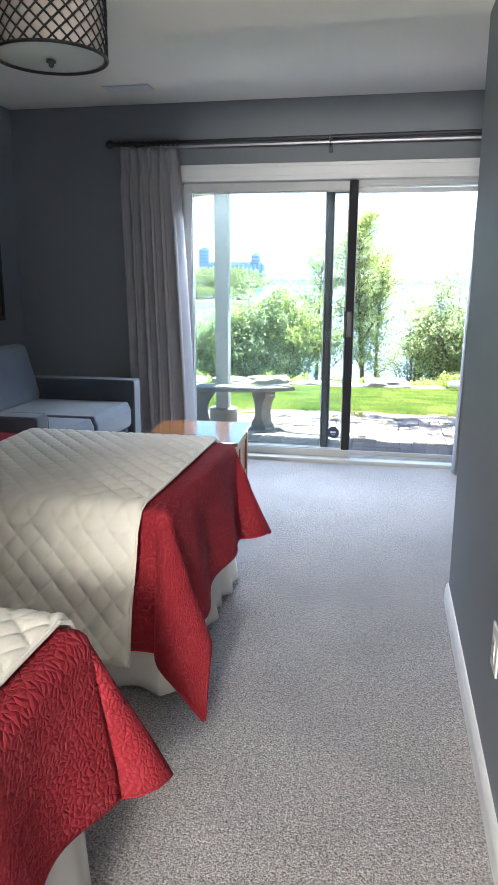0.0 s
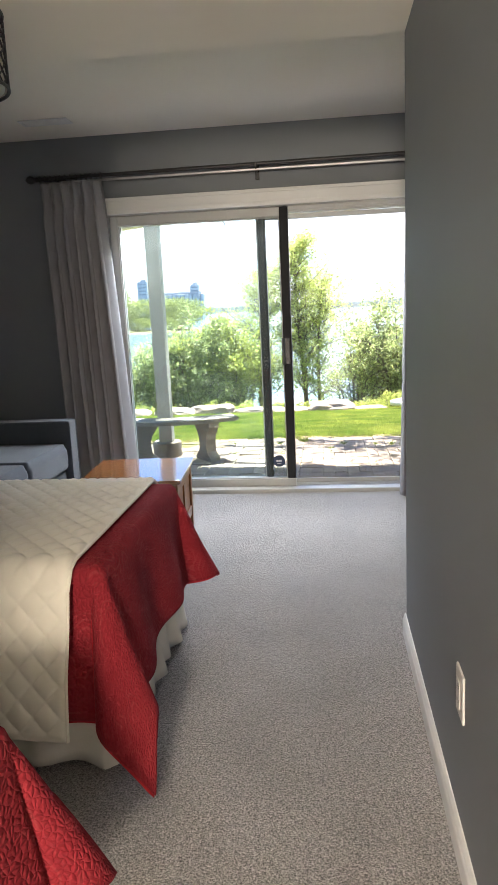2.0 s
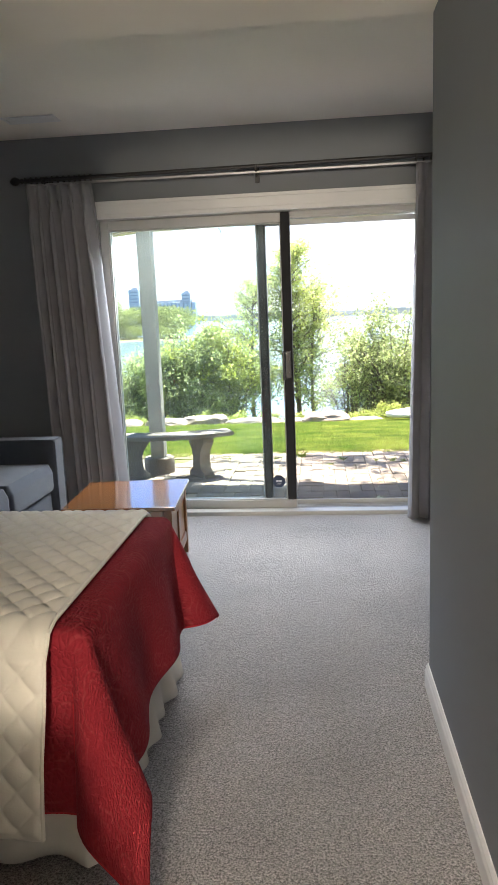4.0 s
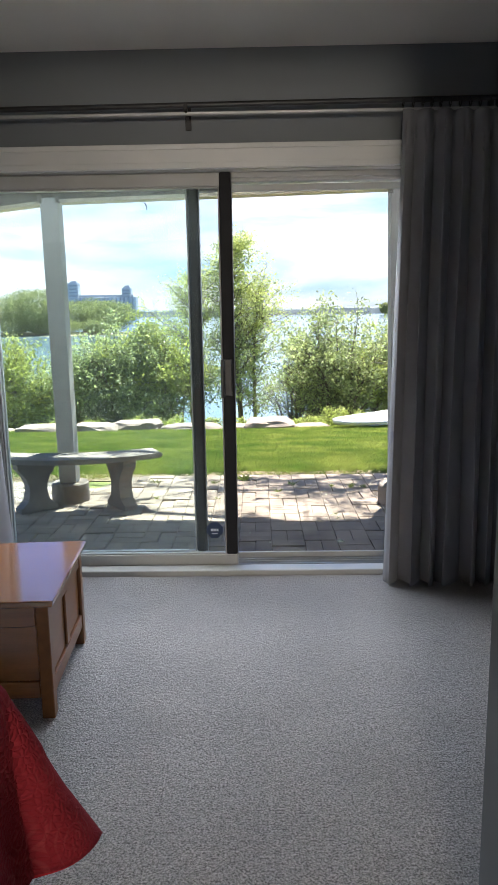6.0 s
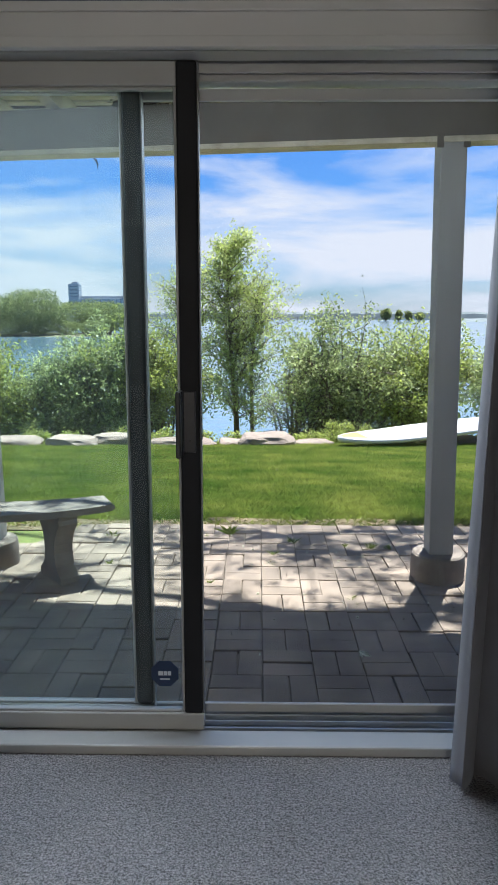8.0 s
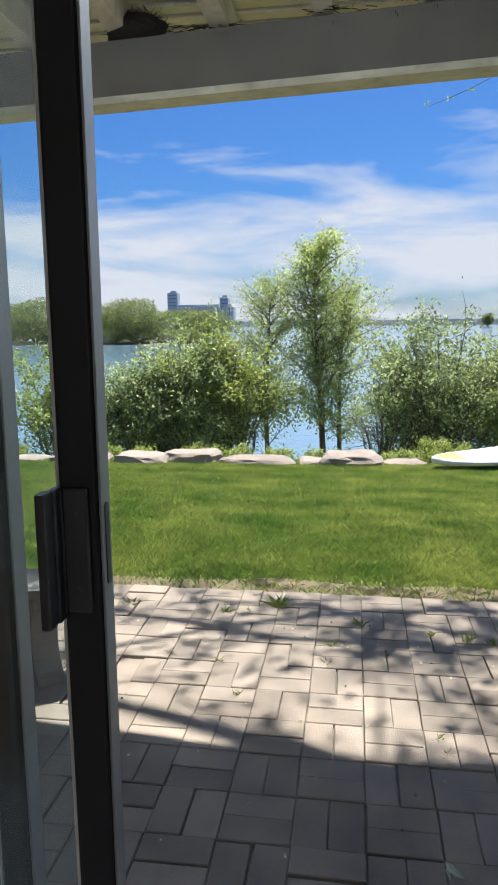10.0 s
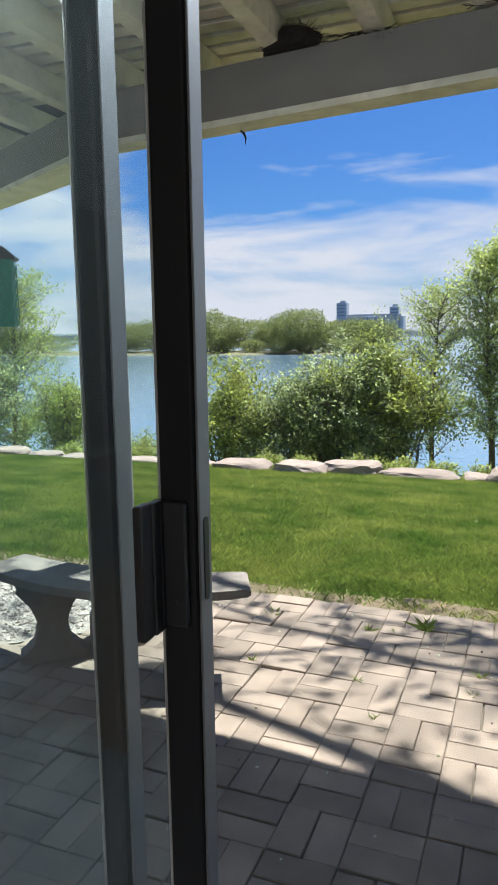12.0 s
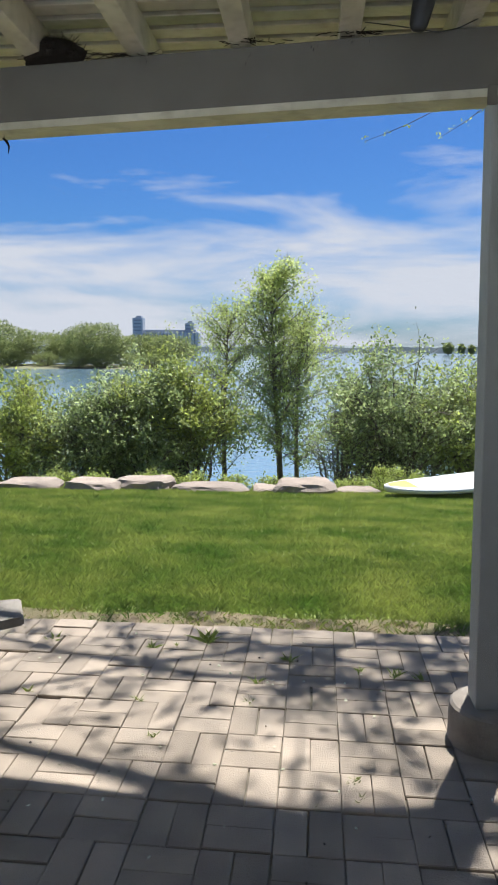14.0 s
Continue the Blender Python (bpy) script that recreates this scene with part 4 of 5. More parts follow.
for k in range(2):
    y = 0.14 + k * (SL - 0.28) / 2
    bm = box(-0.085, 0.085, y, y + (SL - 0.28) / 2 - 0.005, 0.0, 0.42, bevel=0.06, seg=5)
    bmesh.ops.transform(bm, matrix=pose(0.33, 0, 0.50, 0, -15, 0), verts=bm.verts)
    part("back_cushion", bm, M_SOFA, so, "loose back cushion", smooth=True)
for x in (0.1, 1.0):
    for y in (0.07, SL - 0.07):
        part("foot", box(x - 0.025, x + 0.025, y - 0.025, y + 0.025, 0, 0.099, bevel=0.004), M_BLACK, so)


# ---- outside: ground ----
PATIO, LAKE = -0.13, -3.2
# one sheet of ground: sloping lawn, then a bank down under the lake, and up again at the far shore


def ground_z(x, y):
    if y < 16.6:
        return PATIO - 0.035 - 0.107 * max(0, y - 8.3)
    if y < 26:
        return PATIO - 0.923 - 2.9 * ((y - 16.6) / 9.4) ** 0.85
    return -4.0


xs = [-4000, -400, -60, -20] + [-14 + i for i in range(0, 29)] + [20, 60, 400, 4000]
ys = [5.3, 6.5, 8.0, 8.3, 10, 12.0, 14.0, 16.3, 16.6, 17.0, 17.6, 18.3, 19.1, 20.1, 21.3, 22.8, 24.4, 26, 60, 400, 4000]
bm = bmesh.new()
gv = [[bm.verts.new((x, y, ground_z(x, y) + (0.05 * noise.noise((x * 0.7, y * 0.7, 0)) if 16.5 < y < 26 else 0))) for y in ys] for x in xs]
for i in range(len(xs) - 1):
    for j in range(len(ys) - 1):
        bm.faces.new((gv[i][j], gv[i + 1][j], gv[i + 1][j + 1], gv[i][j + 1]))
structure("ground", bm, M_SOIL, "lawn soil and lake bank")
bm = bmesh.new()
for a, b, c, d in ((-4500, 4500, 18.0, 4500),):
    bm.faces.new([bm.verts.new(p) for p in ((a, c, LAKE), (b, c, LAKE), (b, d, LAKE), (a, d, LAKE))])
structure("water", bm, M_WATER, "blue rippled lake water")
structure("joint_bed", prism([(-2.25, 5.485), (4.6, 5.485), (4.6, 8.06), (-1.3, 8.06), (-1.55, 7.5), (-2.25, 6.9)], PATIO - 0.06, PATIO - 0.016), M_SAND, "sandy joint bed of the patio")
tagged(part("gravel_bed", prism([(-5.5, 5.5), (-2.26, 5.5), (-2.26, 6.9), (-1.56, 7.52), (-1.75, 7.98), (-5.5, 8.05)], PATIO - 0.06, PATIO - 0.012), M_GRAVEL), "pale gravel bed beside the patio", kind="structure")

rng = np.random.default_rng(4)
# loose pebbles on the gravel bed
n_peb = 6500
octa = np.array([(1, 0, 0), (-1, 0, 0), (0, 1, 0), (0, -1, 0), (0, 0, 1), (0, 0, -1)], float)
octa_f = np.array([(0, 2, 4), (2, 1, 4), (1, 3, 4), (3, 0, 4), (2, 0, 5), (1, 2, 5), (3, 1, 5), (0, 3, 5)])
p_c = np.stack([rng.uniform(-4.3, -1.75, n_peb), rng.uniform(5.9, 8.0, n_peb), rng.uniform(PATIO - 0.012, PATIO - 0.004, n_peb)], 1)
p_c = p_c[(p_c[:, 1] - 6.9) > (p_c[:, 0] + 2.25) * 0.9 + 0.06]
p_s = rng.uniform(0.007, 0.019, (len(p_c), 1, 3)) * np.array([1, 1, 0.6])
p_v = (octa[None] * rng.uniform(0.7, 1.2, (len(p_c), 6, 1))) * p_s + p_c[:, None, :]
me = bpy.data.meshes.new("pebbles")
me.from_pydata(p_v.reshape(-1, 3).tolist(), [], (np.arange(len(p_c))[:, None, None] * 6 + octa_f[None]).reshape(-1, 3).tolist())
M_PEBBLE = mat("pebble_stone", (0.42, 0.38, 0.33), (0.30, 0.27, 0.235), rough=0.9, scale=30, fine=160, bump=0.3, dist=0.002, island=0.45)
me.materials.append(M_PEBBLE)
tagged(new("pebbles", me), "loose pale pebbles on the gravel bed", "gravel", kind="stuff")


def blades(name, pts, h0, h1, width, material, lean=0.5):
    """Grass: a bent blade of two triangles at each point."""
    n = len(pts)
    ang = rng.uniform(0, 2 * math.pi, n)
    h = rng.uniform(h0, h1, n)
    side = np.stack([np.cos(ang), np.sin(ang), np.zeros(n)], 1) * (width * rng.uniform(0.6, 1.3, n))[:, None]
    tip = np.stack([rng.normal(0, lean, n) * h, rng.normal(0, lean, n) * h, h], 1)
    mid = tip * 0.5 * np.array([0.6, 0.6, 1.15])
    v = np.stack([pts - side, pts + side, pts + mid + 0.5 * side, pts + tip], 1).reshape(-1, 3)
    i = np.arange(n)[:, None] * 4
    f = np.concatenate([i + np.array([[0, 1, 2]]), i + np.array([[0, 2, 3]])]).tolist()
    me = bpy.data.meshes.new(name)
    me.from_pydata(v.tolist(), [], f)
    me.materials.append(material)
    return new(name, me)


def scatter(n, x0, x1, y0, y1):
    p = np.stack([rng.uniform(x0, x1, n), rng.uniform(y0, y1, n), np.zeros(n)], 1)
    p[:, 2] = PATIO - 0.037 - 0.107 * np.maximum(0, p[:, 1] - 8.3)
    return p


N_LAWN = 430000
lawn_pts = scatter(N_LAWN, 0, 1, 8.15, 16.6)
far_u = rng.uniform(0, 1, N_LAWN) ** 1.35
lawn_pts[:, 1] = 8.15 + 8.35 * far_u
lawn_pts[:, 0] = -4.6 - 6.4 * far_u + lawn_pts[:, 0] * (7.9 + 8.4 * far_u)
lawn_pts[:, 2] = PATIO - 0.037 - 0.107 * np.maximum(0, lawn_pts[:, 1] - 8.3)
clump = np.array([noise.noise((p[0] * 1.1, p[1] * 1.6, 3.0)) for p in lawn_pts])
keep = rng.uniform(0, 1, len(lawn_pts)) < np.clip((lawn_pts[:, 1] - 8.27 + 0.13 * clump) / 0.26, 0.03, 1)
tagged(blades("lawn_grass", lawn_pts[keep], 0.024, 0.056, 0.0027, M_GRASS), "green mown lawn in the sun", "grass", kind="stuff")
verge = np.concatenate([scatter(6000, -4.2, 3.4, 8.07, 8.42), scatter(1500, -5, -1.6, 7.9, 8.15)])
tagged(blades("verge_grass", verge, 0.010, 0.030, 0.0014, M_STRAW, 0.8), "dry straw-coloured grass at the lawn's edge", "grass", kind="stuff")
edge_pts = scatter(5200, -4.2, 3.4, 8.13, 8.45)
edge_pts = edge_pts[np.array([noise.noise((q[0] * 5, q[1] * 7, 1.0)) for q in edge_pts]) > -0.05]
tagged(blades("edge_grass", edge_pts, 0.015, 0.05, 0.0022, M_GRASS, 0.6), "thin green grass in tufts at the lawn's edge", "grass", kind="stuff")
tagged(part("bare_verge", prism([(-4.5, 8.062), (4.6, 8.062), (4.6, 8.34), (2.5, 8.40), (1.4, 8.33), (0.9, 8.40), (0.3, 8.34), (-0.2, 8.42), (-0.8, 8.30), (-1.4, 8.36), (-2.6, 8.40), (-4.5, 8.30)], PATIO - 0.06, PATIO - 0.026), M_DRY), "strip of bare dry earth between lawn and patio", kind="structure")


def weed(x, y, r, n, seed):
    t = thing("weed", (x, y, PATIO - 0.012), "small green weed growing out of a patio joint", "weed", "weeds in the joints")
    p = np.stack([rng.normal(0, r * 0.28, n), rng.normal(0, r * 0.28, n), np.zeros(n)], 1)
    p = p * 0.8
    o = blades("leaves", p, r * 0.35, r * 0.95, 0.0045, M_GRASS, 0.7)
    o.parent = t
    return t


for i, (x, y, r, n) in enumerate(((-0.145, 7.93, 0.075, 60), (0.277, 7.74, 0.05, 36), (0.14, 7.50, 0.035, 22), (0.13, 7.31, 0.035, 22), (-0.225, 7.0, 0.04, 16), (-0.85, 7.3, 0.04, 18), (-0.42, 7.82, 0.05, 20), (-0.30, 7.86, 0.04, 20), (0.62, 7.66, 0.045, 20), (0.78, 7.62, 0.06, 24), (0.90, 7.60, 0.05, 20), (-0.95, 7.86, 0.05, 18), (0.55, 6.78, 0.03, 16), (0.57, 6.68, 0.03, 14), (-0.35, 7.28, 0.035, 10), (0.42, 6.62, 0.03, 8))):
    weed(x, y, r, n, i)

# ---- rocks along the bank ----


def rock(x0, x1, y, h, depth, seed, tone=""):
    bm = bmesh.new()
    bmesh.ops.create_icosphere(bm, subdivisions=3, radius=1)
    z0 = ground_z(0, min(y, 16.6)) - 0.05
    for v in bm.verts:
        c = v.co.copy()
        c = Vector([math.copysign(abs(q) ** 0.62, q) for q in c])
        c *= 1 + 0.20 * noise.noise(c * 1.4 + Vector((seed * 7.3, 0, 0))) + 0.08 * noise.noise(c * 4 + Vector((0, seed * 3.1, 0)))
        c.z = min(c.z, 0.82 + 0.10 * noise.noise(c * 2 + Vector((seed, 0, 0))) + 0.12 * c.x * math.sin(seed * 2.1))
        v.co = Vector((c.x * (x1 - x0) / 2, c.y * depth / 2, max(c.z, -0.3) * h * 0.82))
    t = part("rock", bm, M_ROCK)
    t.location = ((x0 + x1) / 2, y, z0 + 0.02)
    return tagged(t, "pale flat limestone boulder at the edge of the lawn", "rock", "bank stones")


for i, (x0, x1, y, h, d) in enumerate(((-5.0, -3.95, 15.91, 0.26, 0.73), (-3.89, -2.87, 15.91, 0.28, 0.73), (-3.03, -2.05, 16.23, 0.34, 0.8), (-2.08, -0.71, 16.17, 0.22, 0.66), (-0.71, -0.21, 16.28, 0.19, 0.58), (-0.33, 0.72, 16.32, 0.35, 0.88), (0.72, 1.49, 16.57, 0.15, 0.58), (-5.8, -5.07, 15.94, 0.15, 0.66), (-7.05, -5.88, 15.98, 0.16, 0.58), (-8.36, -7.19, 15.91, 0.16, 0.58), (-9.09, -8.39, 15.91, 0.19, 0.58), (-10.04, -9.16, 15.91, 0.25, 0.66), (-11.72, -10.11, 15.91, 0.15, 0.58), (-13.32, -11.86, 15.91, 0.18, 0.58), (3.17, 4.49, 16.79, 0.23, 0.73))):
    rock(x0, x1, y, h, d, i + 1)

# ---- paddle board on the grass ----
pb = thing("paddle_board", (2.55, 13.02, -0.175), "white paddle board with an orange nose lying at the lawn's edge", "paddle board", turn=20)
pb.matrix_world = pose(3.41, 16.45, -0.79, 3, -3.5, 20) @ Matrix.Scale(1.35, 4)


def hull(s0, s1, grow=0.0, z0=0.0, z1=0.07):
    bm = bmesh.new()
    rows = []
    for i in range(25):
        s = s0 + (s1 - s0) * i / 24
        w = 0.38 * max(0.02, (1 - abs(s / 1.52) ** 2.6)) ** 0.55 + grow
        lift = 0.10 * max(0, -s / 1.5 - 0.45) ** 1.4
        rows.append([bm.verts.new((s, w * a, lift + z0 + (z1 - z0) * b)) for a, b in ((-0.86, 0), (-1, 0.5), (-0.86, 1), (0, 1.06), (0.86, 1), (1, 0.5), (0.86, 0))])
    for a, b in zip(rows, rows[1:]):
        for k in range(7):
            bm.faces.new((a[k], a[(k + 1) % 7], b[(k + 1) % 7], b[k]))
    bm.faces.new(rows[0])
    bm.faces.new(rows[-1])
    return bm


part("hull", hull(-1.5, 1.5), M_BOARD, pb, smooth=True)
part("deck_pad", hull(-1.46, -1.16, -0.05, 0.05, 0.074), M_ORANGE, pb, "orange deck pad", smooth=True)

# ---- porch: posts, beam, rafters, roof boards ----
P_L, P_R = Vector((-1.565, 7.36, 0)), Vector((1.065, 7.09, 0))
BZ0, BZ1 = 2.258, 2.468
along = (P_R - P_L).normalized()
porch = tagged(thing("porch_roof", (0, 0, 0), "weathered white timber porch roof on posts", "porch roof"), kind="structure")


def beam_bm(a, b, half, z0, z1):
    d = (b - a).normalized()
    n = Vector((-d.y, d.x, 0)) * half
    bm = prism([tuple((p + q).xy) for p, q in ((a, -n), (b, -n), (b, n), (a, n))], z0, z1)
    for v in bm.verts:  # the old timber sags towards the turned corner
        v.co.z -= 0.013 * max(0, 0.9 - v.co.x) * (0.5 if v.co.z > z0 + 0.1 else 1)
    return bm


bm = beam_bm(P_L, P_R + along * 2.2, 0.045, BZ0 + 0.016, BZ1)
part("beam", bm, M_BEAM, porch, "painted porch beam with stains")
part("beam_strip", beam_bm(P_L, P_R + along * 2.2, 0.062, BZ0 - 0.012, BZ0 + 0.015), M_PORCH, porch, "pale strip under the beam")
bend = Vector((-3.3, 8.28, 0))
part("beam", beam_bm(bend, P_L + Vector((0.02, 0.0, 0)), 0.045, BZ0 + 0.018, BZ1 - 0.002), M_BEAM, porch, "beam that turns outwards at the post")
part("beam_strip", beam_bm(bend, P_L + Vector((0.0, 0.0, 0)), 0.058, BZ0 - 0.010, BZ0 + 0.017), M_PORCH, porch)
for k in range(-8, 9):
    x = 0.095 + 0.393 * k
    y1 = 7.62 - 0.088 * x - (0.17 if x > 1.2 else 0) if x > -1.6 else 7.62 - 0.52 * (x + 1.6) + 0.14
    bm = bmesh.new()
    add_box(bm, x - 0.038, x + 0.038, NORTH + 0.225, y1, BZ1 + 0.001, BZ1 + 0.115, bevel=0.003, seg=1)
    part("rafter", bm, M_PORCH, porch)
for k in range(24):
    y = NORTH + 0.23 + 0.113 * k
    x0 = -1.65 - (max(0, y - 7.55)) * 1.9 if y > 7.55 else -3.3
    bm = box(-3.4 if y < 7.75 else -3.6, 3.4 if y < 7.40 else (1.18 if y < 7.72 else -1.9), y, y + 0.098, BZ1 + 0.117, BZ1 + 0.137, bevel=0.004, seg=1)
    for v in bm.verts:  # each board laps under the next
        v.co.z += 0.09 * (v.co.y - y)
    if y < 7.72:
        part("roof_board", bm, M_PORCH, porch)
    else:
        bm.free()
# cover coloured near-black, so the board gaps show a painted shade
part("roof_cover", prism([(-3.7, NORTH + 0.225), (3.45, NORTH + 0.225), (3.45, 7.30), (1.20, 7.46), (1.20, 7.62), (-1.6, 7.86), (-3.7, 8.95)], BZ1 + 0.142, BZ1 + 0.20), M_NEST, porch, "roofing above the boards, coloured dark to shade their gaps")
part("fascia", beam_bm(Vector((-1.55, 7.86, 0)), Vector((1.20, 7.63, 0)), 0.012, BZ1 + 0.03, BZ1 + 0.16), M_PORCH, porch)
part("fascia", beam_bm(Vector((1.22, 7.47, 0)), Vector((3.45, 7.31, 0)), 0.012, BZ1 + 0.03, BZ1 + 0.16), M_PORCH, porch)
part("soffit", prism([(-1.98, 7.72), (-2.18, 8.02), (-3.6, 8.75), (-3.5, 8.4)], BZ0 + 0.005, BZ0 + 0.035), M_PORCH, porch, "white soffit beyond the turned beam")


def post(base, lean, label):
    t = tagged(thing("porch_post", (base.x, base.y, PATIO), label, "post", "porch posts"), kind="structure")
    part("footing", lathe([(0.150, -0.08), (0.152, 0.10), (0.148, 0.145), (0.138, 0.155)], 40), M_CONC, t, "round weathered concrete footing", smooth=False)
    w = 0.068
    bm = bmesh.new()
    add_box(bm, -w, w, -w, w, 0.156, BZ0 - 0.0135 - PATIO, bevel=0.005)
    for v in bm.verts:
        v.co.x += lean * (v.co.z - 0.156)
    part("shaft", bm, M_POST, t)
    bm = bmesh.new()
    top = BZ0 - 0.02 - PATIO
    for s in (-1, 1):
        add_box(bm, lean * top + s * w - 0.018, lean * top + s * w + 0.018, -w - 0.006, -w - 0.001, top - 0.035, top + 0.03, bevel=0.002, seg=1)
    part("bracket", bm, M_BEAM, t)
    return t


post(P_L + Vector((0, -0.06, 0)), -0.006, "square white porch post on a round concrete footing")
post(P_R + Vector((0.015, 0.02, 0)), -0.018, "square white porch post, slightly leaning, on a round concrete footing")

# ---- stone bench ----
be = thing("garden_bench", (-1.45, 7.10, PATIO), "weathered concrete garden bench with a curved seat and scrolled legs", "bench")


def seat_out(grow):
    pts = []
    for k in range(21):
        s = -0.66 + 1.32 * k / 20
        pts.append((s * (1 + grow), -0.24 - grow * 0.3 + 0.19 * (s / 0.66) ** 2))
    for k in range(20, -1, -1):
        s = -0.58 + 1.16 * k / 20
        pts.append((s * (1 + grow), 0.06 + grow * 0.3 + 0.11 * (s / 0.58) ** 2))
    return pts


bm = prism(seat_out(0.0), 0.405, 0.443)
bmesh.ops.bevel(bm, geom=[e for e in bm.edges if abs(e.verts[0].co.z - e.verts[1].co.z) < 0.001], offset=0.008, segments=2, affect="EDGES")
part("seat", bm, M_BENCH, be, "curved concrete seat slab")
for x, turn in ((-0.33, -56), (0.33, 32)):
    prof = [(0.150, 0.0), (0.150, 0.045), (0.125, 0.06), (0.085, 0.10), (0.070, 0.17), (0.072, 0.22), (0.095, 0.28), (0.130, 0.325), (0.155, 0.355), (0.150, 0.38), (0.165, 0.404)]
    bm = bmesh.new()
    rows = []
    for wd, z in prof:
        rows.append([bm.verts.new((a, b, z)) for a, b in ((-0.055, -wd), (0.055, -wd), (0.055, wd), (-0.055, wd))])
    for a, b in zip(rows, rows[1:]):
        for k in range(4):
            bm.faces.new((a[k], a[(k + 1) % 4], b[(k + 1) % 4], b[k]))
    bm.faces.new(rows[0])
    bm.faces.new(rows[-1])
    bmesh.ops.transform(bm, matrix=pose(x, -0.01, 0, 0, 0, turn), verts=bm.verts)
    part("leg", bm, M_BENCH, be, "scrolled concrete leg")
be.matrix_world = pose(-1.43, 7.06, PATIO - 0.012, 0, 0, 6)

# ---- nest, feeder, wind chime, hook ----
ne = thing("bird_nest", (-0.62, 7.215, BZ1 - 0.012), "dark messy twig nest on top of the beam beside a rafter", "nest")
bm = bmesh.new()
bmesh.ops.create_icosphere(bm, subdivisions=3, radius=1)
for v in bm.verts:
    c = v.co * (1 + 0.22 * noise.noise(v.co * 2.2) + 0.12 * noise.noise(v.co * 6))
    v.co = Vector((c.x * 0.115, c.y * 0.075, max(c.z, -0.35) * 0.062 + 0.02))
part("bowl", bm, M_NEST, ne)
bm = bmesh.new()
rr = random.Random(12)
for k in range(130):
    a, e = rr.uniform(0, 6.28), rr.uniform(-0.1, 1.3)
    p = Vector((0.108 * math.cos(a) * math.cos(e), 0.072 * math.sin(a) * math.cos(e), 0.02 + 0.06 * math.sin(e)))
    d = Vector((rr.uniform(-1, 1), rr.uniform(-1, 1), rr.uniform(-0.4, 0.4))).normalized() * rr.uniform(0.02, 0.055)
    add_tube(bm, [p - d, p + Vector((0, 0, 0.004)), p + d], 0.0014, 3)
for k in range(46):
    x = rr.uniform(0.1, 0.42)
    p = Vector((x, rr.uniform(-0.03, 0.02), rr.uniform(0.004, 0.02)))
    d = Vector((rr.uniform(0.3, 1), rr.uniform(-0.3, 0.3), rr.uniform(-0.15, 0.15))).normalized() * rr.uniform(0.02, 0.06)
    add_tube(bm, [p - d, p + d], 0.0014, 3)
part("twigs", bm, M_NEST, ne, "loose twigs")

fe = thing("bird_feeder", (-2.42, 7.54, 1.43), "green mesh bird feeder with dark cap, under the porch", "bird feeder")
bm = lathe([(0.105, 0.0), (0.109, 0.006), (0.109, 0.352), (0.10, 0.36)], 6)
part("body", bm, M_FEEDER, fe)
bm = bmesh.new()
for s in (1, -1):
    for k in range(18):
        a0 = 2 * math.pi * k / 18
        add_tube(bm, [(0.112 * math.cos(a0 + s * 1.6 * f), 0.112 * math.sin(a0 + s * 1.6 * f), 0.01 + 0.335 * f) for f in [j / 10 for j in range(11)]], 0.0022, 3, cap=False)
part("mesh", bm, M_FEEDER, fe, "green wire mesh")
part("roof", lathe([(0.132, 0.355), (0.136, 0.367), (0.06, 0.425), (0.01, 0.44)], 6), M_BLACK, fe, "dark pitched cap")
part("hanger", tube([(0, 0, 0.435), (0.006, 0, 0.6), (-0.006, 0, 0.8), (0, 0, BZ1 + 0.116 - 1.43)], 0.0025, 5), M_BLACK, fe)

wc = thing("hanging_lantern", (0.735, 6.93, BZ1 + 0.115), "black tubular lantern hung on wires under the porch roof", "lantern")
bm = lathe([(0.006, -0.185), (0.022, -0.18), (0.030, -0.165), (0.036, -0.10), (0.040, -0.012), (0.034, 0.0)], 18)
bmesh.ops.transform(bm, matrix=pose(0, 0, 0, 0, 12, 0), verts=bm.verts)
part("body", bm, M_BLACK, wc, smooth=True)
part("wire", tube([(-0.20, 0.1, -0.105), (-0.1, 0.03, -0.15), (0.03, 0, -0.187), (0.1, 0.04, -0.16), (0.19, 0.1, -0.10)], 0.0018, 4), M_BLACK, wc)

tw = thing("hanging_twig", (-0.86, 7.27, BZ0 - 0.034), "small dark twig hanging from a thread under the beam", "twig")
part("thread", tube([(0, 0, 0), (0.004, 0, -0.03)], 0.0008, 4), M_BLACK, tw)
part("twig", tube([(-0.004, 0, -0.022), (0.012, 0, -0.035), (0.020, 0, -0.055), (0.016, 0, -0.08)], [0.004, 0.006, 0.004, 0.001], 5), M_NEST, tw)

# ---- shrubs and trees ----


def leaf_mesh(name, pts, dirs, size, material, wide=0.55):
    """A folded two-triangle leaf at each point."""
    n = len(pts)
    d = dirs / np.linalg.norm(dirs, axis=1)[:, None]
    s = np.cross(d, rng.normal(0, 1, (n, 3)))
    s /= np.linalg.norm(s, axis=1)[:, None]
    L = (size * rng.uniform(0.6, 1.35, n))[:, None]
    up = np.cross(s, d)
    v = np.stack([pts, pts + d * L * 0.5 + s * L * wide * 0.5 + up * L * 0.1, pts + d * L, pts + d * L * 0.5 - s * L * wide * 0.5 + up * L * 0.1], 1).reshape(-1, 3)
    i = np.arange(n)[:, None] * 4
    f = np.concatenate([i + np.array([[0, 1, 2]]), i + np.array([[0, 2, 3]])]).tolist()
    me = bpy.data.meshes.new(name)
    me.from_pydata(v.tolist(), [], f)
    me.materials.append(material)
    return new(name, me)


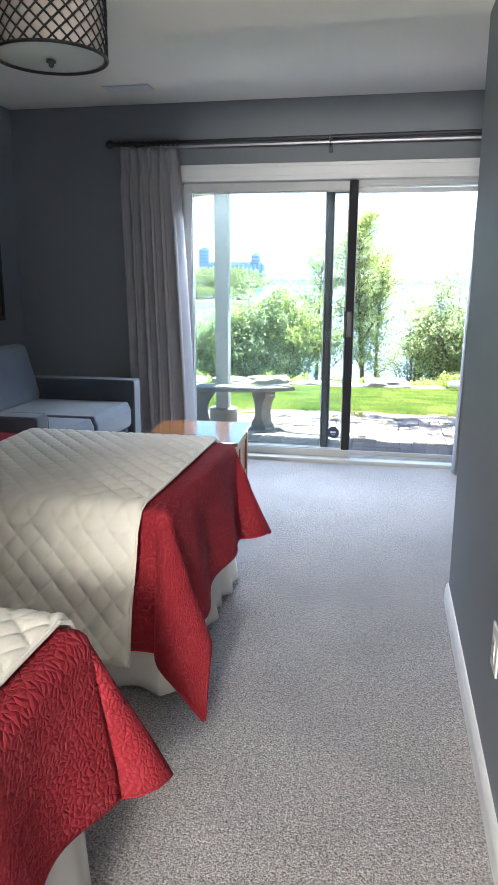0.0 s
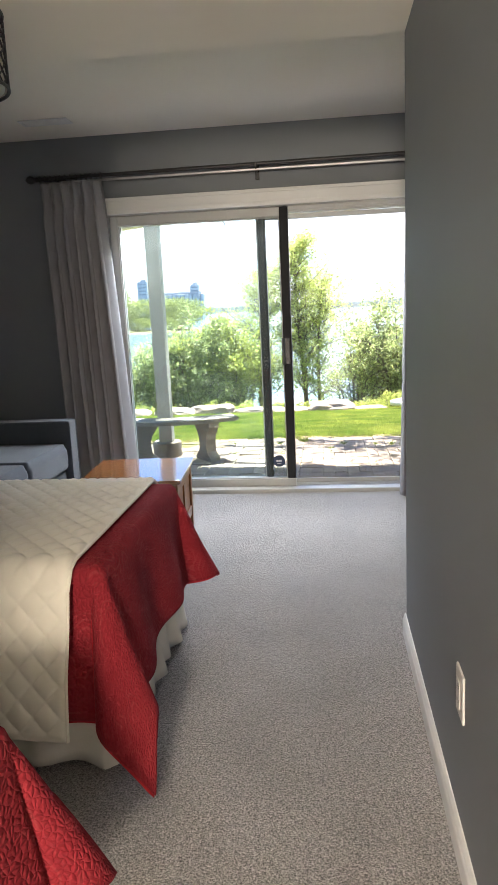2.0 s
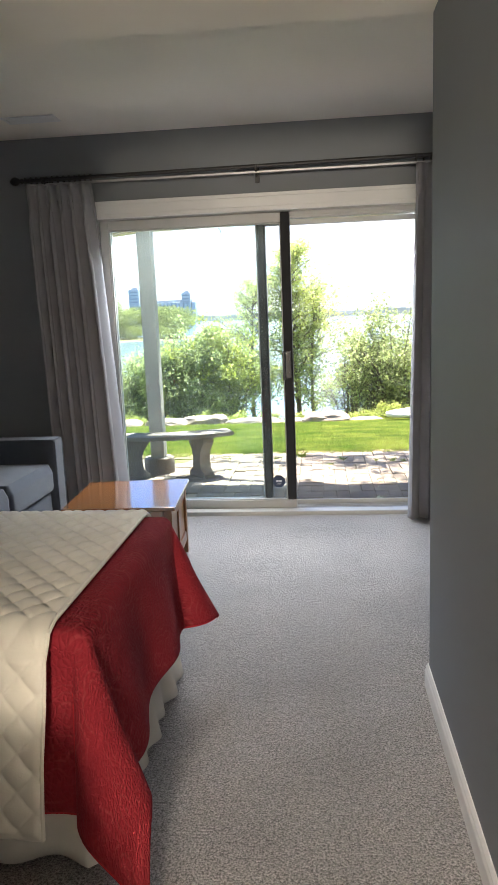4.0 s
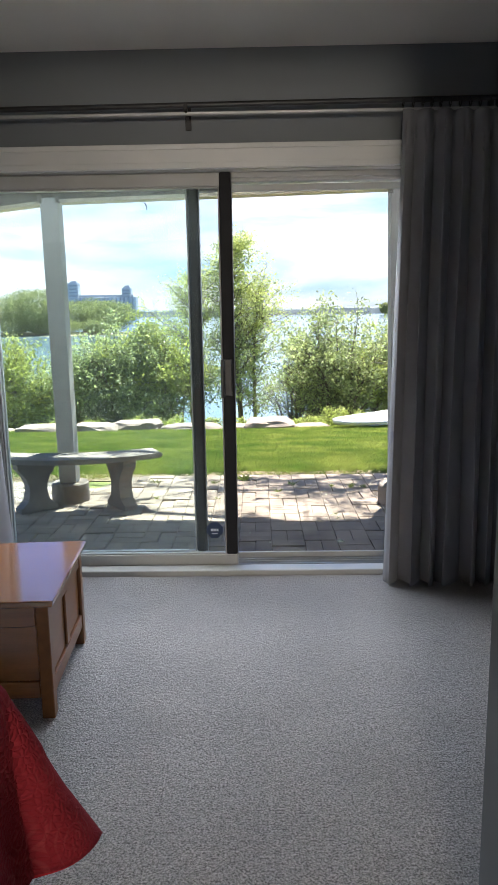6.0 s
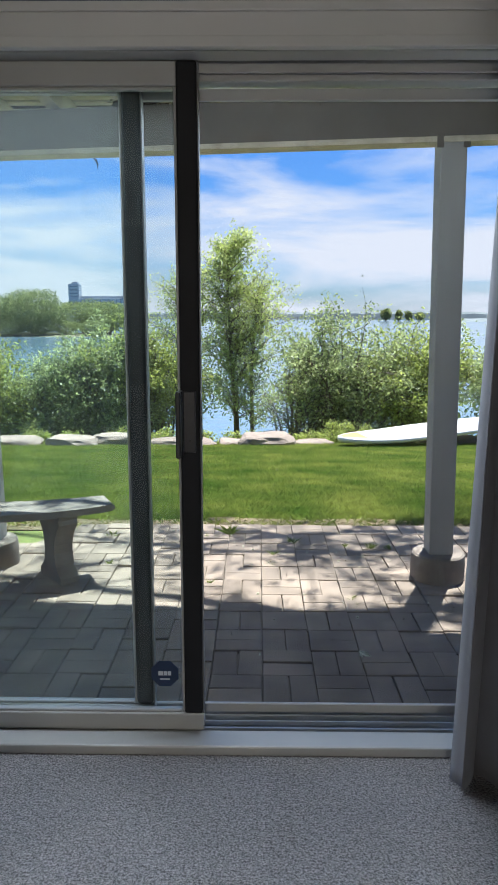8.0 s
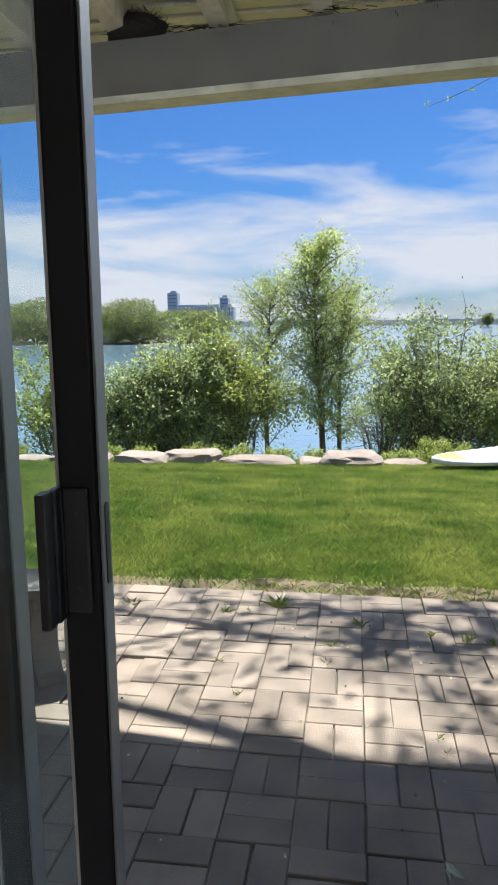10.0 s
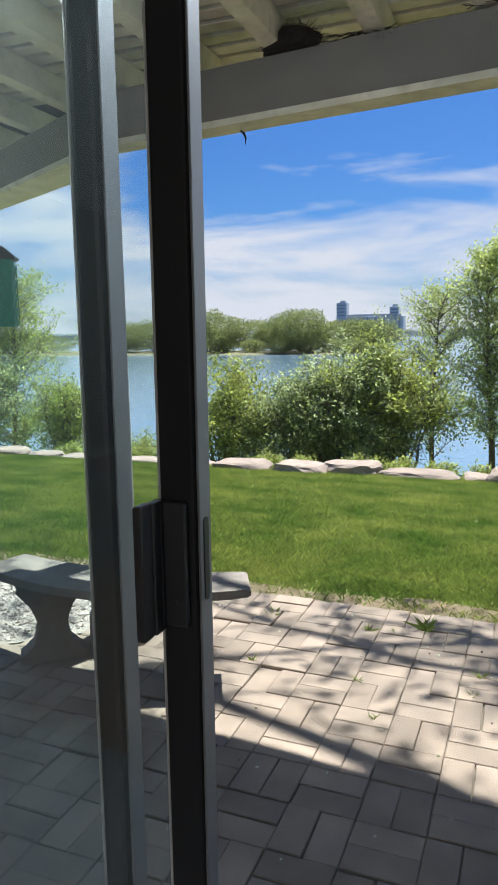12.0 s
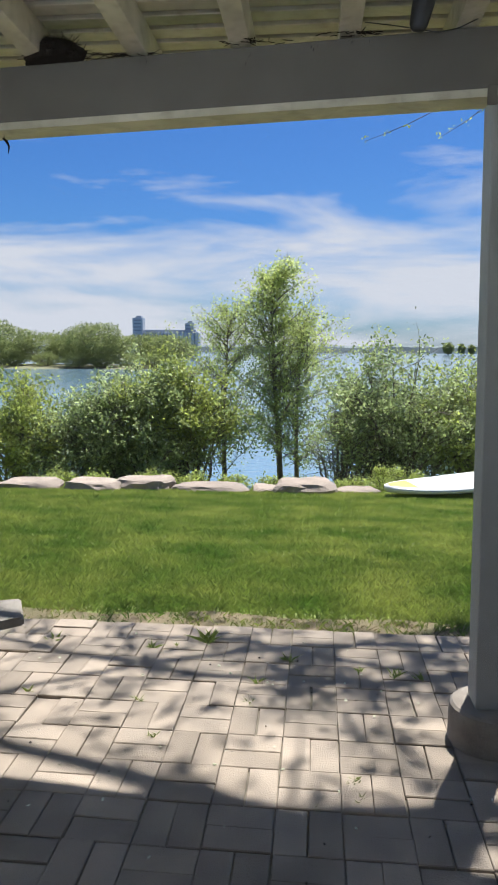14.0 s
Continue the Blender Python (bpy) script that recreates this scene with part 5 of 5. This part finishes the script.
def branch_path(p, d, length, bendy, n, r):
    pts = [Vector(p)]
    d = Vector(d).normalized()
    for k in range(n):
        d = (d + Vector((r.gauss(0, bendy), r.gauss(0, bendy), r.gauss(0, bendy * 0.6)))).normalized()
        pts.append(pts[-1] + d * length / n)
    return pts


def shrub(x, y, rx, ry, height, leaves, leaf, material, seed, label, z=None, open_foot=0.2, stems=14, name="shrub", height_is_top=True, blossom=0):
    """Fanned stems with side twigs; leaves sit in clumps round the twigs."""
    r = random.Random(seed)
    z = ground_z(x, y) if z is None else z
    height = height - z if height_is_top else height
    t = thing(name, (x, y, z), label, "shrub")
    bm = bmesh.new()
    tips = []
    for k in range(stems):
        a = r.uniform(0, 6.28)
        q = math.sqrt(r.uniform(0.02, 1))
        goal = Vector((rx * q * math.cos(a), ry * q * math.sin(a), height * (1 - 0.42 * q * q) * r.uniform(0.78, 1.0)))
        start = Vector((goal.x * 0.18, goal.y * 0.18, -0.25))
        pts = []
        for j in range(7):
            f = j / 6
            w = Vector((r.gauss(0, 0.03), r.gauss(0, 0.03), 0)) * height * 0.5
            pts.append(start.lerp(goal, f) + Vector((0, 0, 0.12 * height * math.sin(math.pi * f))) + w)
        add_tube(bm, pts, [0.012 * height * (1 - 0.85 * j / 6) + 0.002 for j in range(7)], 5)
        for j in range(2, 7):
            for _ in range(3):
                d = Vector((r.gauss(0, 1), r.gauss(0, 1), r.gauss(0.4, 0.6)))
                tp = branch_path(pts[j], d, height * r.uniform(0.14, 0.30), 0.25, 3, r)
                add_tube(bm, tp, [0.009, 0.007, 0.005, 0.002], 3)
                tips += [(p, (j / 6)) for p in tp[1:]]
    part("stems", bm, M_BARK, t)
    centre = np.array([tuple(p) for p, f in tips])
    low = centre[:, 2] / height
    wt = np.clip((low - open_foot) / 0.25, 0.06, 1) * rng.uniform(0.25, 1.6, len(centre)) ** 3
    idx = rng.choice(len(centre), leaves, p=wt / wt.sum())
    pts = centre[idx] + np.clip(rng.normal(0, 0.075 * height ** 0.5, (leaves, 3)), -0.18, 0.18)
    pts[:, 2] = np.maximum(pts[:, 2], 0.03)
    dirs = rng.normal(0, 0.8, (leaves, 3)) + np.array([0, -0.15, 0.25])
    o = leaf_mesh("leaves", pts, dirs, leaf, material)
    o.parent = t
    if blossom:
        pick = rng.choice(leaves, blossom)
        f = leaf_mesh("blossom", pts[pick] + np.array([0, -0.03, 0.015]), rng.normal(0, 1, (blossom, 3)), 0.046, M_BLOSSOM, 0.9)
        f.parent = t
    return t


def tree(x, y, height, crown_w, leaves, leaf, material, seed, label, lean=0.0, bare=0.26, z=None, trunk_r=0.016, cat="tree"):
    """A slim tree: tapered trunk, rising limbs, and leaves in clumps along them."""
    r = random.Random(seed)
    z = ground_z(x, y) if z is None else z
    t = thing("tree", (x, y, z), label, cat)
    bm = bmesh.new()
    tr = [Vector((lean * height * f + 0.012 * height * math.sin(5 * f + seed), 0.008 * height * math.cos(4 * f + seed), -0.2 + (height + 0.2) * f)) for f in [k / 12 for k in range(13)]]
    add_tube(bm, tr, [trunk_r * height * (1 - 0.93 * k / 12) + 0.0015 for k in range(13)], 7)
    part("trunk", bm, M_BARK, t)
    bm = bmesh.new()
    tips = []
    for k in range(int(16 + 9 * height)):
        f = bare + (1 - bare) * r.random() ** 0.9
        i = min(11, int(f * 12))
        p = tr[i].lerp(tr[i + 1], f * 12 - i)
        a = r.uniform(0, 6.28)
        span = crown_w * (0.20 + 1.15 * math.sin(math.pi * min(1, (1 - f) * 0.80 + 0.05)) ** 0.8) * r.uniform(0.45, 1.1)
        d = Vector((math.cos(a), math.sin(a), 0.72 + 0.5 * r.random()))
        bp = branch_path(p, d, span, 0.16, 5, r)
        add_tube(bm, bp, [0.006 * height * 0.5 * (1 - 0.8 * j / 5) + 0.001 for j in range(6)], 4)
        for j in range(1, 6):
            tips.append(bp[j])
            for _ in range(2):
                tp = branch_path(bp[j], d + Vector((r.gauss(0, 1), r.gauss(0, 1), r.gauss(0, 0.7))), span * 0.34, 0.3, 3, r)
                add_tube(bm, tp, [0.005, 0.004, 0.003, 0.0015], 3)
                tips += tp[1:]
    part("limbs", bm, M_BARK, t)
    c = np.array([tuple(p) for p in tips])
    wt = rng.uniform(0.1, 1.7, len(c)) ** 2.2
    idx = rng.choice(len(c), leaves, p=wt / wt.sum())
    pts = c[idx] + np.clip(rng.normal(0, 0.032 * height ** 0.6, (leaves, 3)), -0.2, 0.2)
    dirs = rng.normal(0, 0.8, (leaves, 3)) + np.array([0, 0, -0.25])
    o = leaf_mesh("crown", pts, dirs, leaf, material, 0.5)
    o.parent = t
    return t


GREEN = "shrub with small green leaves on the lake bank"
shrub(-3.6, 20.51, 2.07, 1.27, 0.84, 37500, 0.090, M_LEAF_A, 21, "dense broad " + GREEN, stems=44, open_foot=0.12, blossom=2600)
shrub(-2.66, 20.6, 1.22, 0.85, 1.15, 11875, 0.086, M_LEAF_Y, 22, "yellow-green flowering " + GREEN, stems=18, open_foot=0.35)
shrub(-6.66, 20.18, 1.12, 0.85, 0.7, 11875, 0.087, M_LEAF_Y, 23, "loose light green " + GREEN, stems=16, open_foot=0.15)
shrub(-5.29, 20.0, 1.02, 0.68, -0.11, 11250, 0.063, M_LEAF_A, 24, "low " + GREEN, stems=14, open_foot=0.0)
shrub(2.18, 20.68, 1.70, 1.19, 1.35, 23750, 0.086, M_LEAF_A, 25, "dense " + GREEN, stems=36, open_foot=0.12, blossom=800)
shrub(3.97, 20.94, 1.53, 1.02, 1.11, 18750, 0.086, M_LEAF_B, 26, "light green " + GREEN, stems=26, open_foot=0.1)
shrub(6.52, 20.68, 1.70, 1.19, 1.08, 17500, 0.075, M_LEAF_A, 27, "dense " + GREEN, stems=18, open_foot=0.1)
shrub(0.94, 20.18, 0.78, 0.59, 0.36, 3250, 0.054, M_LEAF_C, 28, "sparse twiggy " + GREEN, stems=22, open_foot=0.2)
shrub(-11.41, 20.0, 1.05, 0.85, 0.48, 11250, 0.075, M_LEAF_B, 29, "rounded " + GREEN, stems=18, open_foot=0.03)
shrub(-8.95, 19.66, 0.51, 0.51, -0.88, 1875, 0.075, M_LEAF_B, 30, "small " + GREEN, stems=9, open_foot=0.0)
shrub(-14.9, 20.18, 1.87, 1.19, 1.59, 11250, 0.096, M_LEAF_A, 31, "dense " + GREEN, stems=22, open_foot=0.03)
for i, (x, y, w) in enumerate(((-0.5, 17.28, 0.75), (0.55, 17.2, 0.83), (1.45, 17.28, 0.75), (-1.55, 17.35, 0.68), (2.05, 18.4, 0.75), (-2.6, 17.35, 0.6), (-4.1, 17.28, 0.75), (-6.8, 17.28, 0.9), (-8.6, 17.28, 0.83))):
    shrub(x, y - 0.2, w, 0.33, 0.34, 2600, 0.045, M_LEAF_B, 40 + i, "low weedy undergrowth behind the bank stones", stems=12, open_foot=0.0, z=-1.24, height_is_top=False)
tree(-0.58, 22.12, 6.13, 1.22, 12825, 0.078, M_LEAF_C, 51, "slim young poplar in fresh leaf on the bank", lean=-0.022)
tree(-0.16, 22.3, 4.95, 1.29, 8100, 0.071, M_LEAF_C, 52, "slim young poplar leaning slightly on the bank", lean=0.03)
tree(-1.89, 22.12, 5.02, 1.44, 7020, 0.068, M_LEAF_C, 53, "thin sapling with sparse leaves on the bank", lean=-0.01)
tree(-14.58, 21.93, 5.79, 1.76, 18900, 0.081, M_LEAF_B, 54, "leafy young tree on the bank", lean=0.01, bare=0.12)
# the tree beside the porch, whose boughs dapple the patio
tree(4.4, 9.9, 7.5, 3.4, 5200, 0.085, M_LEAF_C, 61, "tall tree beside the porch with spreading boughs", lean=-0.02, bare=0.42, trunk_r=0.017, z=-0.19)
bough = thing("tree", (5.9, 10.6, -0.196), "old tree with long boughs reaching over the porch", "tree")
r_ = random.Random(77)
part("trunk", tube([(0, 0, -0.45), (-0.1, 0, 1.6), (-0.2, -0.05, 3.2), (-0.5, -0.1, 4.6)], [0.19, 0.16, 0.13, 0.10], 10), M_BARK, bough)
bm = bmesh.new()
tips_ = []
for k, (gx, gy, gz) in enumerate(((-4.2, -1.6, 5.2), (-5.6, -0.9, 5.6), (-6.8, -1.3, 5.9), (-5.0, -1.9, 6.4), (-7.6, -0.6, 5.4), (-4.6, -0.5, 6.0), (-3.4, -1.2, 5.6), (-6.2, -1.7, 6.6))):
    s = Vector((-0.35, -0.08, 3.9))
    g = Vector((gx, gy, gz))
    pts = [s.lerp(g, f) + Vector((0, 0.55 * math.sin(6 * f + 1.9 * k), 0.5 * math.sin(math.pi * f))) for f in [j / 9 for j in range(10)]]
    add_tube(bm, pts, [0.05 * (1 - 0.8 * j / 9) + 0.005 for j in range(10)], 6)
    for j in range(3, 10):
        for _ in range(4):
            d = (g - s).normalized() + Vector((r_.gauss(0, 0.8), r_.gauss(0, 0.8), r_.gauss(0, 0.5)))
            tp = branch_path(pts[j], d, r_.uniform(0.4, 1.0), 0.25, 4, r_)
            add_tube(bm, tp, [0.012, 0.009, 0.006, 0.004, 0.002], 4)
            tips_ += tp[1:]
# the lowest long limb, swinging in front of the porch
low_limb = [Vector(q) - Vector((5.9, 10.6, -0.196)) for q in ((5.5, 10.5, 4.2), (4.0, 9.6, 4.9), (2.5, 8.95, 5.1), (1.16, 8.69, 5.0), (0.73, 8.81, 4.98), (-0.08, 9.05, 5.0), (-0.9, 9.33, 5.1), (-1.7, 9.5, 5.3))]
add_tube(bm, low_limb, [0.075, 0.068, 0.06, 0.052, 0.048, 0.04, 0.028, 0.008], 8)
for q in low_limb[3:]:
    for _ in range(3):
        tp = branch_path(q, Vector((r_.gauss(-0.6, 0.6), r_.gauss(0, 0.7), r_.gauss(0.3, 0.4))), r_.uniform(0.5, 1.0), 0.25, 4, r_)
        add_tube(bm, tp, [0.014, 0.011, 0.008, 0.005, 0.002], 4)
        tips_ += tp[2:]
twig_pts = []
# a twig that droops below the porch beam
for a_, b_2 in (((-4.35, -1.1, 3.42), (-5.22, -1.15, 2.97)), ((-4.2, -1.1, 3.42), (-4.72, -1.1, 3.0)), ((-4.0, -1.1, 3.45), (-4.38, -1.1, 3.08))):
    pts = [Vector(a_).lerp(Vector(b_2), f) + Vector((0, 0, -0.05 * math.sin(3 * f))) for f in [j / 6 for j in range(7)]]
    add_tube(bm, [Vector((-3.9, -1.4, 5.2)), Vector((-4.05, -1.2, 4.2))] + pts, [0.010, 0.006] + [0.0042 * (1 - 0.12 * j) for j in range(7)], 4)
    for q in pts[3:]:
        for _ in range(6):
            twig_pts.append(q + Vector((r_.gauss(0, 0.02), r_.gauss(0, 0.02), r_.gauss(0, 0.012))))
part("limbs", bm, M_BARK, bough)
tw_a = np.array([tuple(p) for p in twig_pts])
o = leaf_mesh("twig_leaves", tw_a, rng.normal(0, 0.8, tw_a.shape) + np.array([-0.4, 0, -0.2]), 0.022, M_LEAF_C, 0.5)
o.parent = bough
c_2 = np.array([tuple(p) for p in tips_])
wt_ = rng.uniform(0, 1, len(c_2)) ** 4
sel = rng.choice(len(c_2), 8000, p=wt_ / wt_.sum())
o = leaf_mesh("crown", c_2[sel] + rng.normal(0, 0.075, (8000, 3)), rng.normal(0, 0.8, (8000, 3)) + np.array([0, 0, -0.3]), 0.078, M_LEAF_B, 0.5)
o.parent = bough

# ---- across the water ----


def far_tree(x, y, w, h, seed, material=M_LEAF_FAR, z=-3.2):
    """A distant willow: limbs from a fork and a crown of leaf clumps, uneven at the rim."""
    r = random.Random(seed)
    t = thing("tree", (x, y, z), "distant round willow on the low island", "tree", "island willows")
    bm = bmesh.new()
    for k in range(5):
        a = r.uniform(0, 6.28)
        add_tube(bm, [(0.1 * k, 0, -0.2), (w * 0.12 * math.cos(a), w * 0.1 * math.sin(a), h * 0.3), (w * 0.3 * math.cos(a), w * 0.3 * math.sin(a), h * 0.72)], [0.25, 0.18, 0.06], 5)
    part("trunk", bm, M_BARK, t)
    n = 9000
    d = rng.normal(0, 1, (n, 3))
    d /= np.linalg.norm(d, axis=1)[:, None]
    lump = np.array([noise.noise((q[0] * 2 + seed, q[1] * 2, q[2] * 2)) for q in d])
    q = d * (rng.uniform(0.35, 1, n) ** 0.5 * (0.92 + 0.35 * lump))[:, None]
    pts = q * np.array([w * 0.5, w * 0.4, h * 0.48]) + np.array([0, 0, h * 0.53])
    o = leaf_mesh("crown", pts, rng.normal(0, 1, (n, 3)), 0.038 * h, material, 0.8)
    o.parent = t
    return t


bm = bmesh.new()
bmesh.ops.create_grid(bm, x_segments=40, y_segments=6, size=1)
for v in bm.verts:
    e = max(0, 1 - v.co.x ** 4) * max(0, 1 - v.co.y ** 2)
    v.co = Vector((-105.91 + 78.6 * v.co.x, 185.54 + 21.7 * v.co.y, LAKE - 0.3 + 0.95 * e ** 0.6 + 0.12 * noise.noise(v.co * 9)))
structure("island", bm, M_REED, "low green island across the water", smooth=True)
for i, (x, w, h) in enumerate(((-25, 8, 5.6), (-30, 9, 6.4), (-36, 8.5, 6.8), (-41, 9, 6.2), (-47, 9, 6.5), (-53, 10, 6.9), (-59, 9, 6.2), (-65, 10, 6.4), (-72, 10, 5.2), (-80, 9, 4.4), (-88, 10, 3.9), (-96, 10, 4.4), (-105, 10, 5.0), (-114, 11, 4.6), (-124, 11, 5.2))):
    far_tree(x * 1.519, 182.83 + 7 * math.sin(i * 2.3), w * 2.15, h * 1.55 + 0.9 * math.sin(i * 4.1), 200 + i)
for i, x in enumerate((-26, -31, -34, -38, -44, -50, -57)):
    far_tree(x * 1.519, 173.34 + 3 * math.sin(i * 1.7), 8.1, 3.9, 300 + i)


def far_strip(name, x0, x1, y, h, step, label, seed):
    bm = bmesh.new()
    n = int((x1 - x0) / step)
    vs = []
    for k in range(n + 1):
        x = x0 + (x1 - x0) * k / n
        z = LAKE + h * (0.55 + 0.14 * noise.noise((x * 0.006 + seed, 0, 0)) + 0.12 * noise.noise((x * 0.07, seed, 0)))
        end = min(1, k / 6, (n - k) / 6)
        vs.append([bm.verts.new((x, y + dy, LAKE - 0.2 + max(0.5, (z - LAKE + 0.2) * end) * f)) for dy, f in ((-18, 0), (-9, 0.75), (0, 1), (14, 0))])
    for a, b in zip(vs, vs[1:]):
        for j in range(3):
            bm.faces.new((a[j], a[j + 1], b[j + 1], b[j]))
    return tagged(part(name, bm, M_FARSHORE), label, kind="structure")


far_strip("backdrop_shore", -1600, 1900, 1750, 34, 7, "low wooded far shore", 1)
far_strip("backdrop_point", 205, 420, 900, 6, 4, "low wooded point", 2)
for i, (x, w, h) in enumerate(((150, 15, 16), (166, 10, 14), (178, 10, 13), (192, 14, 12))):
    far_tree(x + 6, 885, w, h, 400 + i)

te = thing("grain_terminal", (-195, 900, -3.2), "grey concrete grain terminal with two towers, far across the water", "building")
part("silo_block", box(-30, 44, -9, 9, 0, 27, bevel=0.3, seg=1), M_TOWER, te)
for k in range(15):
    part("silo", lathe([(2.45, 0), (2.45, 26.5)], 14, (-27.5 + 4.95 * k, -9.0, 0)), M_TOWER, te)
part("gallery", box(-28, 40, -4, 4, 27.05, 30), M_TOWER, te)
for nm, x, w, h in (("tower", -34.5, 6.6, 45), ("tower", 32, 5.6, 38.5)):
    tw_ = part(nm, box(x - w, x + w, -7, 7, 0, h, bevel=0.3, seg=1), M_TOWER, te)
    part("penthouse", box(x - w * 0.45, x + w * 0.6, -4, 4, h + 0.05, h + 2.6), M_TOWER, tw_)
    for q in range(4):
        part("window_band", box(x - w * 0.7, x + w * 0.7, -7.25, -7.02, h - 4 - 4.2 * q, h - 2.6 - 4.2 * q), M_TOWERDK, tw_)

# dark twigs and dirt lodged where the rafters meet the beam
for cx_, n_tw in ((0.13, 26), (0.50, 34)):
    cl = thing("twig_clump", (cx_, 7.135 - 0.09 * cx_, BZ1 - 0.004), "small clump of dark twigs lodged on the beam at a rafter", "twigs")
    bm = bmesh.new()
    for k in range(n_tw):
        p = Vector((rr.gauss(0, 0.05), rr.gauss(0, 0.012), rr.uniform(0.001, 0.010)))
        d = Vector((rr.uniform(-1, 1), rr.uniform(-0.4, 0.4), rr.uniform(-0.12, 0.1))).normalized() * rr.uniform(0.006, 0.022)
        add_tube(bm, [p - d, p, p + d], 0.0018, 3)
    part("twigs", bm, M_NEST, cl)
# dirt runs down the face of the beam below the rafters
bm = bmesh.new()
nrm = Vector((along.y, -along.x, 0))
for k in range(34):
    s_ = rr.choice((0.75, 1.30, 1.98, 2.05, 2.10, 1.70)) + rr.gauss(0, 0.05)
    top_z, w_, h_ = BZ1 - 0.012 - abs(rr.gauss(0, 0.03)), rr.uniform(0.001, 0.0035), rr.uniform(0.003, 0.016)
    c = P_L + along * s_ + nrm * 0.0462
    sink = 0.013 * max(0, 0.9 - c.x) * 0.5
    vs = [bm.verts.new(c + along * (w_ * math.cos(a) * (0.6 + 0.4 * math.sin(a))) + Vector((0, 0, top_z - sink + h_ * 0.5 * math.sin(a)))) for a in [2 * math.pi * q / 10 for q in range(10)]]
    bm.faces.new(vs)
part("dirt_runs", bm, M_NEST, porch, "dark dirt runs on the beam")
# pale petals and dark crumbs strewn on the patio
for nm, lab, n_l, m_l, size in (("fallen_petals", "pale petals and chips strewn on the pavers", 70, M_BLOSSOM, 0.014), ("fallen_crumbs", "dark bits of leaf and dirt strewn on the pavers", 90, M_NEST, 0.010)):
    p = np.stack([rng.uniform(-1.3, 1.2, n_l), 6.0 + 2.0 * rng.uniform(0, 1, n_l) ** 0.7, np.full(n_l, PATIO + 0.006)], 1)
    o = leaf_mesh(nm, p, np.stack([rng.normal(0, 1, n_l), rng.normal(0, 1, n_l), np.full(n_l, 0.05)], 1), size, m_l, 0.8)
    tagged(o, lab, "litter", kind="stuff")
fth = thing("feather", (0.50, 6.17, PATIO + 0.006), "small pale feather lying on the shaded pavers", "feather")
o = leaf_mesh("vane", np.array([[0.0, 0.0, 0.0], [0.008, -0.02, 0.001], [-0.006, -0.028, 0.001]]), np.array([[0.5, -1.0, 0.04], [0.9, -1.0, 0.05], [0.3, -1.0, 0.03]]), 0.055, M_BLOSSOM, 0.4)
o.parent = fth

# ---- patio pavers, in pairs laid as a basket weave ----
S = 0.2175
AX, AY = 0.066, 7.045


def paver_mesh(wx, wy, seed):
    bm = box(-wx / 2, wx / 2, -wy / 2, wy / 2, -0.05, 0)
    top = [e for e in bm.edges if all(v.co.z > -0.01 for v in e.verts)]
    bmesh.ops.bevel(bm, geom=top, offset=0.003, segments=1, affect="EDGES")
    return mesh_of(bm, "paver", M_PAVER)


GAP = 0.0036
P_V, P_H = paver_mesh(S / 2 - GAP, S - GAP, 1), paver_mesh(S - GAP, S / 2 - GAP, 2)
patio = tagged(thing("pavement", (0, 0, 0), "grey-beige concrete pavers laid in a basket weave, weeds in the joints", "patio"), kind="structure")
prnd = random.Random(31)
far_v, far_f = [], []
count = 0
for ix in range(-11, 21):
    for iy in range(-7, 5):
        for h in (0, 1):
            x0, y0 = AX + ix * S, AY + iy * S
            upright = (ix + iy) % 2 == 0
            cx, cy = (x0 + S * (0.25 + 0.5 * h), y0 + S / 2) if upright else (x0 + S / 2, y0 + S * (0.25 + 0.5 * h))
            if cy < 5.53 or cy > 8.10 or cx < -2.2 or (cy - 6.9) > (cx + 2.25) * 0.9 + 0.05 and cx < -1.3:
                continue
            dz, rz = prnd.gauss(0, 0.0022), prnd.gauss(0, 0.6)
            tx, ty = prnd.gauss(0, 0.22), prnd.gauss(0, 0.22)
            mtx = pose(cx + prnd.gauss(0, 0.0012), cy + prnd.gauss(0, 0.0012), PATIO + dz, tx, ty, rz)
            if -1.05 < cx < 1.25 and 5.6 < cy < 8.10 and count < 300:
                o = new("paver", P_V if upright else P_H)
                o.parent = patio
                o.matrix_world = mtx
                count += 1
            else:
                wx, wy = (S / 2 - GAP, S - GAP) if upright else (S - GAP, S / 2 - GAP)
                base = len(far_v)
                for g, z in ((0.5, -0.05), (0.5, -0.005), (0.5 - 0.005 / min(wx, wy), 0)):
                    far_v += [tuple(mtx @ Vector((sx * wx * g, sy * wy * g, z))) for sx, sy in ((-1, -1), (1, -1), (1, 1), (-1, 1))]
                for lv in (0, 4):
                    for k in range(4):
                        far_f.append((base + lv + k, base + lv + (k + 1) % 4, base + lv + 4 + (k + 1) % 4, base + lv + 4 + k))
                far_f.append((base + 8, base + 9, base + 10, base + 11))
me = bpy.data.meshes.new("paver_rest")
me.from_pydata(far_v, [], far_f)
me.materials.append(M_PAVER_REST)
o = tagged(new("paver_rest", me), "more grey-beige concrete pavers", kind="stuff")
o.parent = patio
